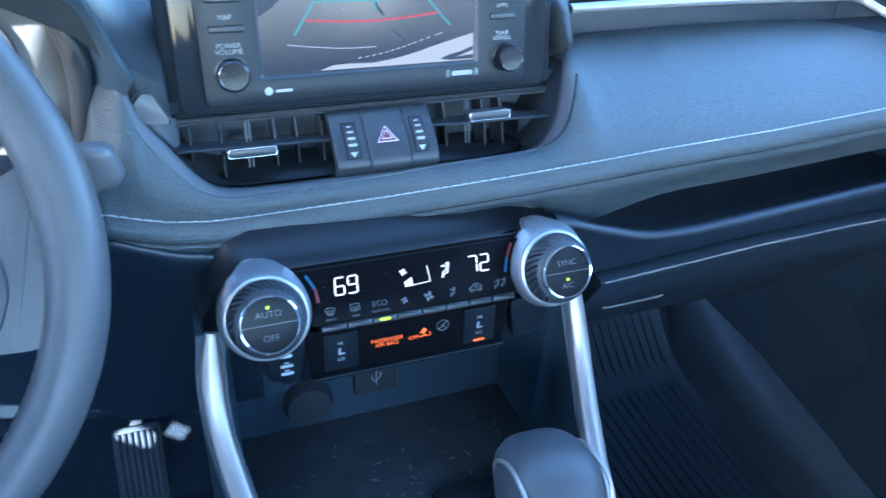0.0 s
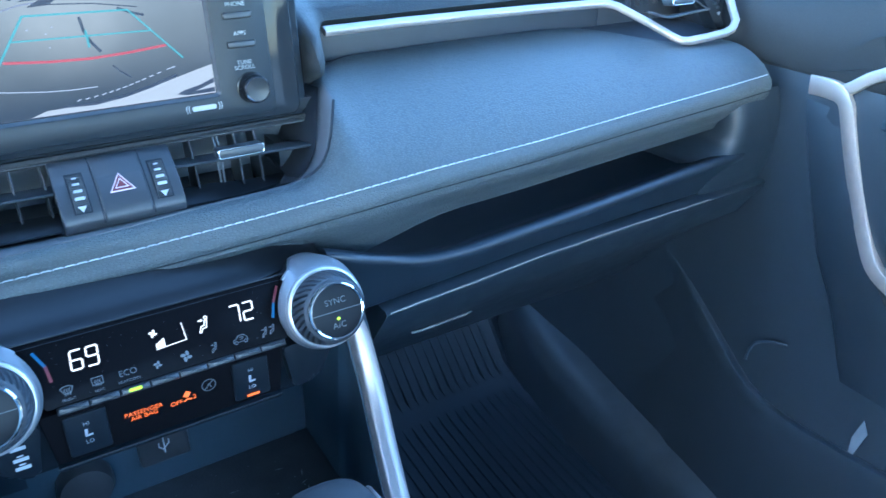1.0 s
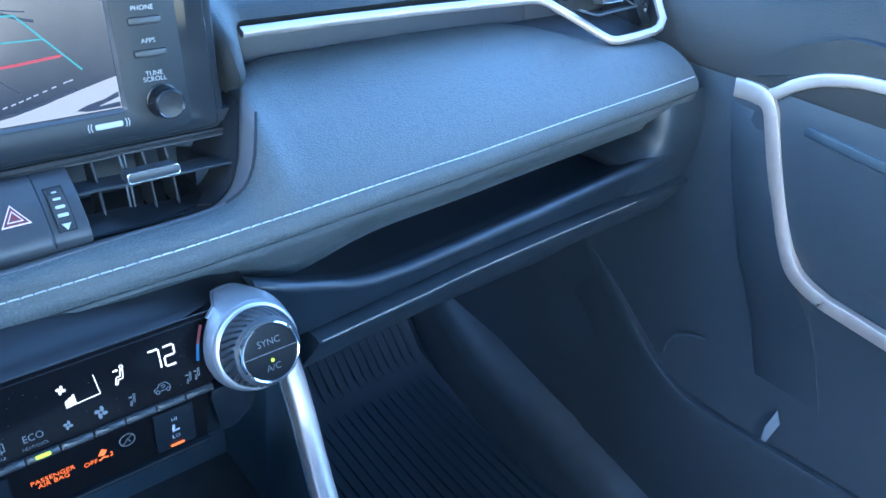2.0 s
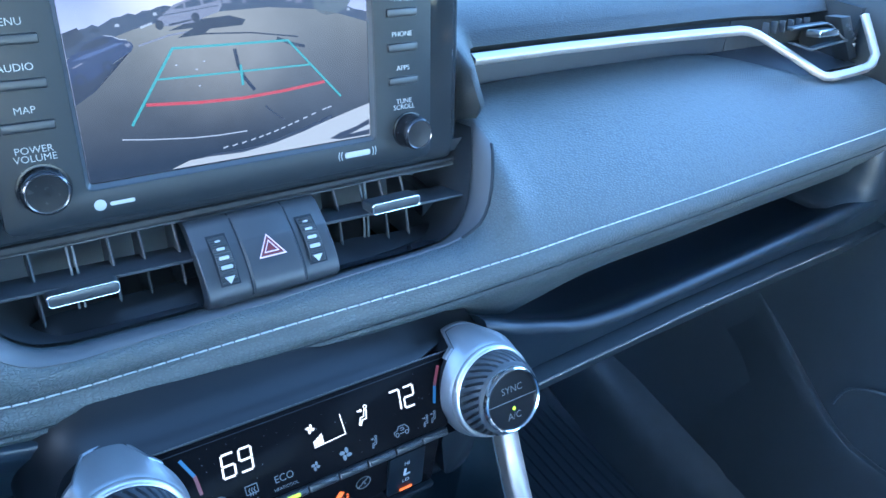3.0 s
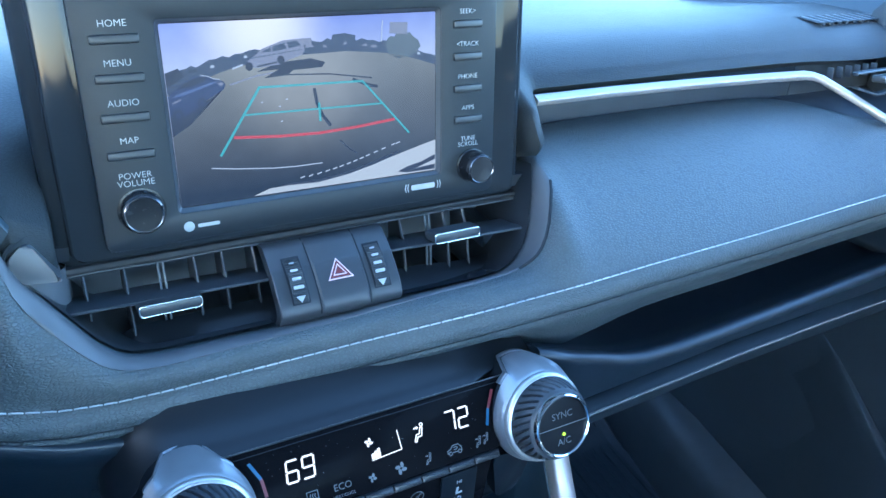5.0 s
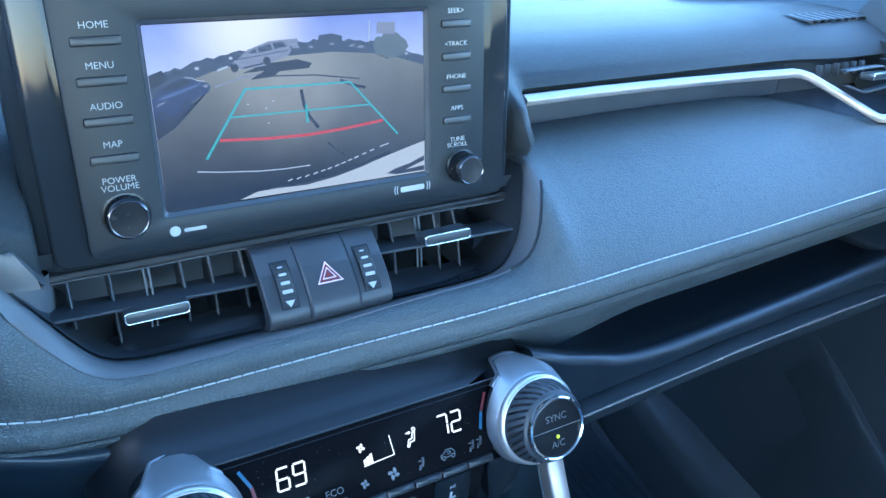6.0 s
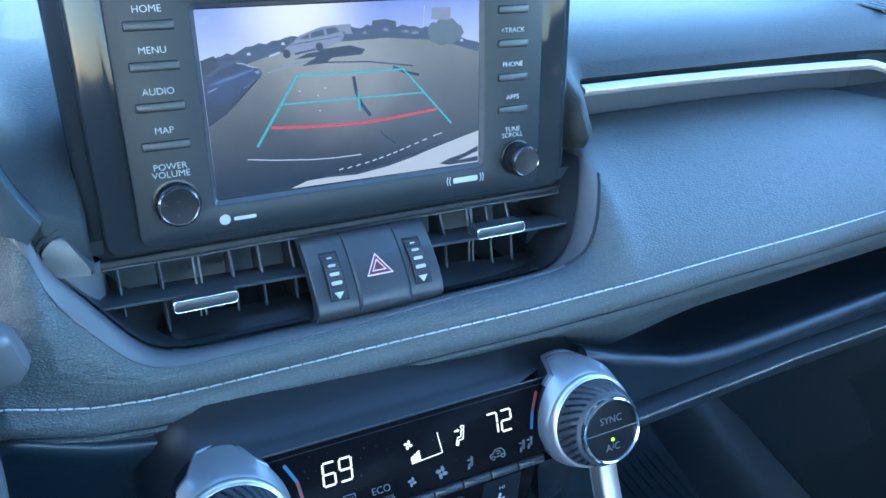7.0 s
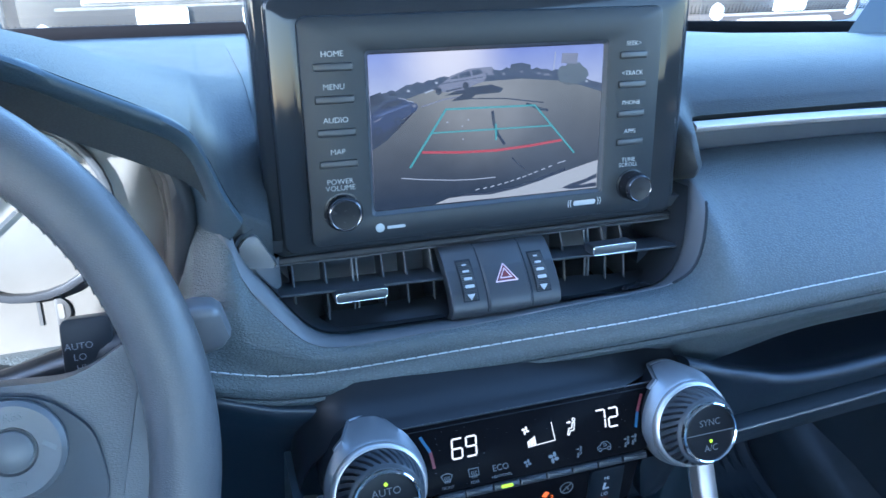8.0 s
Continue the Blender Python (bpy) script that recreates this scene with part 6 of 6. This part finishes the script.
for z, x, y0, y1 in ((0.6115, 0.5830, -0.1085, -0.147), (0.609, 0.5805, -0.1075, -0.1485), (0.5666, 0.5795, -0.1217, -0.168), (0.52, 0.5795, -0.139, -0.190), (0.4685, 0.584, -0.1577, -0.224), (0.44, 0.591, -0.170, -0.245), (0.40, 0.600, -0.185, -0.262), (0.34, 0.6060, -0.205, -0.285)):
    x, y1 = x + 0.001, y1 + 0.007
    rows.append([Vector(p) for p in ((x + 0.02, y0 + 0.002, z), (x + 0.002, y0, z), (x, y0 - 0.003, z), (x, y1, z), (x + 0.02, y1, z))])
part("front_pillar_pad", loft(rows), DOORPLASTIC, door, "upright pad beside the surround", 50)
rows = []
for y, z, d in ((0.45, 0.46, -0.010), (0.15, 0.44, -0.009), (0.06, 0.40, -0.008), (0.02, 0.374, -0.006), (-0.010, 0.353, -0.003), (-0.0277, 0.3412, 0.0), (-0.05, 0.3235, 0.0), (-0.0686, 0.309, 0.001), (-0.095, 0.290, 0.002), (-0.115, 0.278, 0.003), (-0.14, 0.270, 0.004), (-0.17, 0.268, 0.004), (-0.2055, 0.2695, 0.004), (-0.3053, 0.2804, 0.004), (-0.5, 0.29, 0.004)):
    x = 0.600 - d
    rows.append([Vector((x + dx, y, zz)) for dx, zz in ((0.03, z - 0.05), (0.012, z - 0.003), (0.004, z), (0.0, z - 0.001), (-0.0015, z - 0.005), (0.002, z - 0.03), (0.006, 0.05), (0.05, 0.05))])
part("map_pocket", loft(rows), DOORPLASTIC, door, "open map pocket with a rolled edge", 50)
part("cup_ring", sweep(smooth_path([(0.606, -0.103, 0.300), (0.6025, -0.106, 0.315), (0.600, -0.113, 0.331), (0.5995, -0.1233, 0.3395), (0.600, -0.134, 0.345), (0.604, -0.146, 0.347)], 4), circle(0.0016, 8)), PLASTIC, door)

card = thing("paper_card", (0.612, -0.243, 0.26), "pale folded paper card standing in the door pocket", "paper")
part("sheet", loft([[Vector((x + dx, y, z)) for y, z in ((-0.2385, 0.262), (-0.2365, 0.290), (-0.242, 0.3155), (-0.2495, 0.303), (-0.241, 0.262))] for dx in (0.0, 0.0008) for x in (0.606,)]), PAPER, card)

kick = tagged(part("kick_panel", loft([[Vector((x, y, z)) for x, z in ((0.622, 0.0), (0.622, 0.25), (0.618, 0.353), (0.600, 0.56), (0.66, 0.56), (0.66, 0.0))] for y in (-0.014, 0.05, 0.1, 0.3, 0.5)]), PLASTIC), "dark kick panel beside the footwell", "trim panel", kind="structure")

sill = sweep(smooth_path([(0.615, 0.34, 0.155), (0.598, 0.26, 0.142), (0.586, 0.17, 0.130), (0.581, 0.09, 0.119), (0.579, 0.0, 0.104), (0.579, -0.08, 0.092), (0.579, -0.25, 0.074), (0.579, -0.7, 0.07)], 5), round_corners([(-0.03, -0.16), (0.012, -0.16), (0.012, -0.030), (0.000, 0.0), (-0.03, 0.012)], [0.001, 0.001, 0.02, 0.014, 0.001], 4))
tagged(part("trim", sill, SILL), "rounded dark sill trim beside the passenger footwell", "trim", kind="structure")

mat = thing("floor_mat", (0.38, 0.1, 0.0), "black ribbed rubber floor mat on the passenger floor", "floor mat")
MAT = [(-0.62, 0.006), (0.02, 0.006), (0.24, 0.010), (0.30, 0.030), (0.42, 0.155), (0.50, 0.30)]
sheet = loft([[Vector((x, y, z + h)) for x, h in ((0.17, 0.006), (0.18, 0.012), (0.19, 0.004), (0.57, 0.004), (0.58, 0.012), (0.59, 0.006), (0.59, 0.0), (0.17, 0.0))] for y, z in MAT])
part("sheet", sheet, RUBBER, mat)
ribs = bmesh.new()
for i in range(24):
    x = 0.200 + 0.0155 * i
    path = smooth_path([(x + 0.012 * math.sin(6 * y + 0.4), y - 0.002, z + 0.0055) for y, z in MAT], 4)
    join(ribs, sweep(path, [(-0.0035, -0.003), (0.0035, -0.003), (0.0025, 0.004), (-0.0025, 0.004)]))
tagged(part("ribs", ribs, RUBBER, mat), kind="stuff")

pedal = thing("brake_pedal", (-0.22, 0.24, 0.12), "ribbed black rubber brake pedal in the driver's footwell", "pedal")
MP = face_at(-0.235, 0.235, 0.118, 35)
foot = part("pad", plate(MP, rounded(-0.028, -0.055, 0.028, 0.045, 0.006, 3), -0.006, 0.006, 0.002), RUBBER, pedal)
for i in range(7):
    part("rib", block(MP, 0.0045, 0.086, 0.004, 0.001, at=(-0.021 + 0.007 * i, -0.005, 0.007)), RUBBER, foot)
part("arm", sweep([(-0.235, 0.245, 0.12), (-0.235, 0.33, 0.20), (-0.235, 0.40, 0.34)], rounded(-0.008, -0.012, 0.008, 0.012, 0.003, 2)), DEEP, pedal)

# ---- side air vent at the passenger end ----
vent = thing("air_vent", (0.52, 0.0, 0.65), "black passenger side air vent framed by silver trim", "air vent", "side air vents")
MW = face_at(0.53, -0.008, 0.671, 10)
part("duct", slab(0.47, 0.600, 0.0585, 0.066, 0.640, 0.6975), DEEP, vent)
part("floor_panel", loft([[Vector((x, y, z)), Vector((x, 0.060, 0.652))] for x, y, z in ((0.450, 0.047, 0.6530), (0.465, 0.030, 0.6520), (0.48, 0.010, 0.6505), (0.494, -0.004, 0.6490), (0.502, -0.008, 0.648), (0.54, -0.006, 0.648), (0.585, -0.006, 0.648))], closed=False), DEEP, vent)
part("side_cheek", slab(0.5775, 0.584, 0.004, 0.052, 0.645, 0.697), SEAM, vent)
for i in range(6):
    part("upright_vane", block(MW, 0.0007, 0.010, 0.006, 0.0002, at=(-0.050 + 0.012 * i, 0.015, -0.036)), DEEP, vent)


def vane_edge(name, pts, r):
    """A slim vane whose rounded front edge follows (u, v) points, with its blade running back into the duct."""
    path = [MW @ Vector((u, v, -0.004)) for u, v in pts]
    back = Vector((0, 0.006, 0.0))
    bm = sweep(path, circle(r, 8), up=(0, -1, 0.2))
    vane = part(name, loft([[p + Vector((0, 0, 0.0005)), p + back, p + back - Vector((0, 0, 0.001)), p - Vector((0, 0, 0.0005))] for p in path]), SEAM, vent)
    part("edge", bm, EDGE, vane, "pale front edge of a slim vane", 40)


vane_edge("cross_vane", [(-0.060, 0.0186), (-0.040, 0.0192), (-0.0105, 0.0192), (-0.0030, 0.0165), (0.0150, 0.0060), (0.0240, 0.0020)], 0.0009)
vane_edge("cross_vane", [(-0.056, 0.0062), (-0.050, 0.0045), (-0.0330, -0.0005), (-0.0270, -0.0012), (0.0, 0.0008), (0.0255, 0.0020)], 0.0011)
tab = part("slider", plate(MW @ Matrix.Translation((-0.0200, 0.0125, 0.0)), rounded(-0.0140, -0.0028, 0.0140, 0.0028, 0.0018, 3), -0.008, 0.0045, 0.001), VANE, vent, "slider with a bright outline")
part("outline", ring_plate(MW @ Matrix.Translation((-0.0200, 0.0125, 0.0)), rounded(-0.0138, -0.0028, 0.0138, 0.0028, 0.0018, 3), rounded(-0.0130, -0.0020, 0.0130, 0.0020, 0.0013, 3), 0.0040, 0.0050, 0.0002), CHROME, tab)
cheek = part("thumbwheel_cheek", plate(MW, [(0.0100, 0.0225), (0.0260, 0.0225), (0.0500, -0.0155), (0.0380, -0.0170)], -0.020, -0.005, 0.001), FASCIA, vent, "grey cheek beside the thumbwheel")
for u, v in ((0.0225, 0.0150), (0.0280, 0.0108), (0.0335, 0.0066), (0.0375, 0.0026)):
    part("mark", block(MW, 0.0042, 0.0022, 0.002, 0.0005, at=(u, v, -0.0046), turn=-8), DEEP, cheek)
part("mark", plate(MW, [(0.0370, -0.0022), (0.0415, -0.0018), (0.0400, -0.0052)], -0.0052, -0.0042), PRINT, cheek)

# defroster grille on the dash top
grille = thing("defroster_grille", (0.58, 0.09, 0.7), "slatted black defroster grille set in the dash top", "air vent")
part("slot", loft([[Vector((x, y, 0.7088 - (y - 0.11) * 0.02)) for y in (0.080, 0.108)] for x in (0.515, 0.555, 0.628)], closed=False), SEAM, grille)
for i in range(9):
    part("slat", slab(0.522 + 0.0115 * i, 0.527 + 0.0115 * i, 0.081, 0.107, 0.705, 0.7096, 0.0008), DEEP, grille)

# ---- parked cars beyond the windscreen ----
TYRE = material("tyre rubber", (0.02, 0.02, 0.021), 0.8, mottle=0.2, mottle_size=0.05)
LENS = material("clear lamp lens", (0.35, 0.36, 0.37), 0.1, mottle=0.1, mottle_size=0.03)
TINT = material("tinted car glass", (0.02, 0.025, 0.03), 0.08, mottle=0.1, mottle_size=0.2)
PLATE = material("white plate", (0.8, 0.8, 0.8), 0.4, mottle=0.05, mottle_size=0.05)


GRILLE = material("grey car grille", (0.09, 0.085, 0.08), 0.45, mottle=0.4, mottle_size=0.04)


def parked_car(x, y, turn, paint, label):
    car = thing("parked_car", (x, y, -0.5), label, "car", "parked cars")
    m = Matrix.Translation((x, y, -0.5)) @ Matrix.Rotation(radians(turn), 4, "Z")
    rows = []
    for yy, w, lo, hi in ((0.0, 0.62, 0.30, 0.62), (0.06, 0.80, 0.22, 0.72), (0.3, 0.90, 0.20, 0.86), (1.1, 0.93, 0.20, 0.98), (2.0, 0.93, 0.20, 1.02), (3.6, 0.92, 0.20, 1.02), (4.4, 0.88, 0.26, 0.98), (4.5, 0.75, 0.32, 0.8)):
        rows.append([m @ Vector((u, yy, v)) for u, v in rounded(-w, lo, w, hi, 0.10, 3)])
    part("body", loft(rows), paint, car, "", 40)
    rows = []
    for z, y0, y1, w in ((0.98, 1.0, 4.2, 0.84), (1.2, 1.35, 4.1, 0.78), (1.5, 1.85, 3.8, 0.66), (1.58, 2.1, 3.5, 0.55)):
        rows.append([m @ Vector((u, v, z)) for u, v in rounded(-w, y0, w, y1, 0.15, 3)])
    part("cabin", loft(rows), TINT, car, "tinted glasshouse", 50)
    part("roof", loft([[m @ Vector((u, v, z)) for u, v in rounded(-w, y0, w, y1, 0.15, 3)] for z, y0, y1, w in ((1.575, 1.98, 3.65, 0.62), (1.62, 2.2, 3.4, 0.5))]), paint, car)
    MB = m @ Matrix.Rotation(radians(90), 4, "X")
    part("grille", plate(MB, round_corners([(-0.46, 0.50), (0.46, 0.50), (0.42, 0.62), (-0.42, 0.62)], 0.03, 3), -0.05, 0.012, 0.01), GRILLE, car, "dark grille")
    for v in (0.53, 0.56, 0.59):
        part("grille_bar", plate(MB, rounded(-0.43, v - 0.006, 0.43, v + 0.006, 0.005, 2), 0.01, 0.022, 0.003), SILVER, car, "bright grille bar")
    part("lower_intake", plate(MB, round_corners([(-0.5, 0.20), (0.5, 0.20), (0.46, 0.28), (-0.46, 0.28)], 0.03, 3), -0.09, 0.005, 0.01), GRILLE, car)
    part("number_plate", plate(MB, rounded(-0.152, 0.33, 0.152, 0.48, 0.012, 2), 0.0, 0.022, 0.003), PLATE, car, "white plate")
    part("plate_bar", plate(MB, rounded(-0.10, 0.385, 0.10, 0.42, 0.005, 2), 0.02, 0.0235), LENS, car)
    for v, wide in ((0.315, 0.62), (0.49, 0.60)):
        part("bumper_groove", plate(MB, rounded(-wide, v - 0.009, wide, v + 0.009, 0.006, 2), -0.06, 0.004), GRILLE, car)
    for s in (-1, 1):
        part("headlight", plate(MB, round_corners([(s * 0.50, 0.60), (s * 0.80, 0.64), (s * 0.80, 0.74), (s * 0.52, 0.68)], 0.03, 3), -0.14, -0.02, 0.01), LENS, car, "clear headlight")
        part("fog_lamp", lathe(MB @ Matrix.Translation((s * 0.66, 0.34, -0.07)), [(0.07, 0), (0.07, 0.05), (0.04, 0.07)], 20), LENS, car)
        for yy in (0.85, 3.55):
            mw = m @ Matrix.Translation((s * 0.86, yy, 0.33)) @ Matrix.Rotation(radians(90 * s), 4, "Y")
            wh = part("wheel", lathe(mw, [(0.33, -0.1), (0.33, 0.08), (0.30, 0.1), (0.22, 0.095)], 32), TYRE, car, "black tyre")
            part("rim", lathe(mw, [(0.22, 0.09), (0.20, 0.10), (0.08, 0.085), (0.04, 0.105)], 24), SILVER, wh)


GREY_PAINT = material("dark grey car paint", (0.030, 0.028, 0.027), 0.4, coat=0.15, mottle=0.1, mottle_size=0.3)
SILVER_PAINT = material("silver car paint", (0.45, 0.46, 0.47), 0.3, metal=0.6, coat=0.5, mottle=0.04, mottle_size=0.3)
parked_car(-0.29, 4.75, 4, GREY_PAINT, "dark grey parked car facing the windscreen")
parked_car(2.2, 4.9, 3, SILVER_PAINT, "silver parked car beside a pale one")
parked_car(4.45, 4.75, 2, GREY_PAINT, "dark grey parked car with a white plate")
parked_car(-3.0, 5.0, 5, SILVER_PAINT, "silver parked car at the end of the row")

# ---- dust ----
DUST = material("pale dust", (0.30, 0.32, 0.34), 0.9)
rng = random.Random(11)
specks = bmesh.new()
for i in range(170):
    x, y = rng.uniform(-0.09, 0.10), rng.triangular(-0.30, 0.01, -0.05)
    r, k = rng.uniform(0.0003, 0.0011), rng.uniform(0, 3.1)
    stretch = rng.choice((1, 1, 1.5, 5))
    join(specks, flat(Matrix.Translation((x, y, 0.3304)) @ Matrix.Rotation(k, 4, "Z"), [(-r * stretch, 0), (0, -r * 0.7), (r * stretch, 0), (0, r * 0.7)], 0.0))
tagged(part("dust_specks", specks, DUST), "scattered pale dust specks lying in the console tray", "dust", kind="stuff")
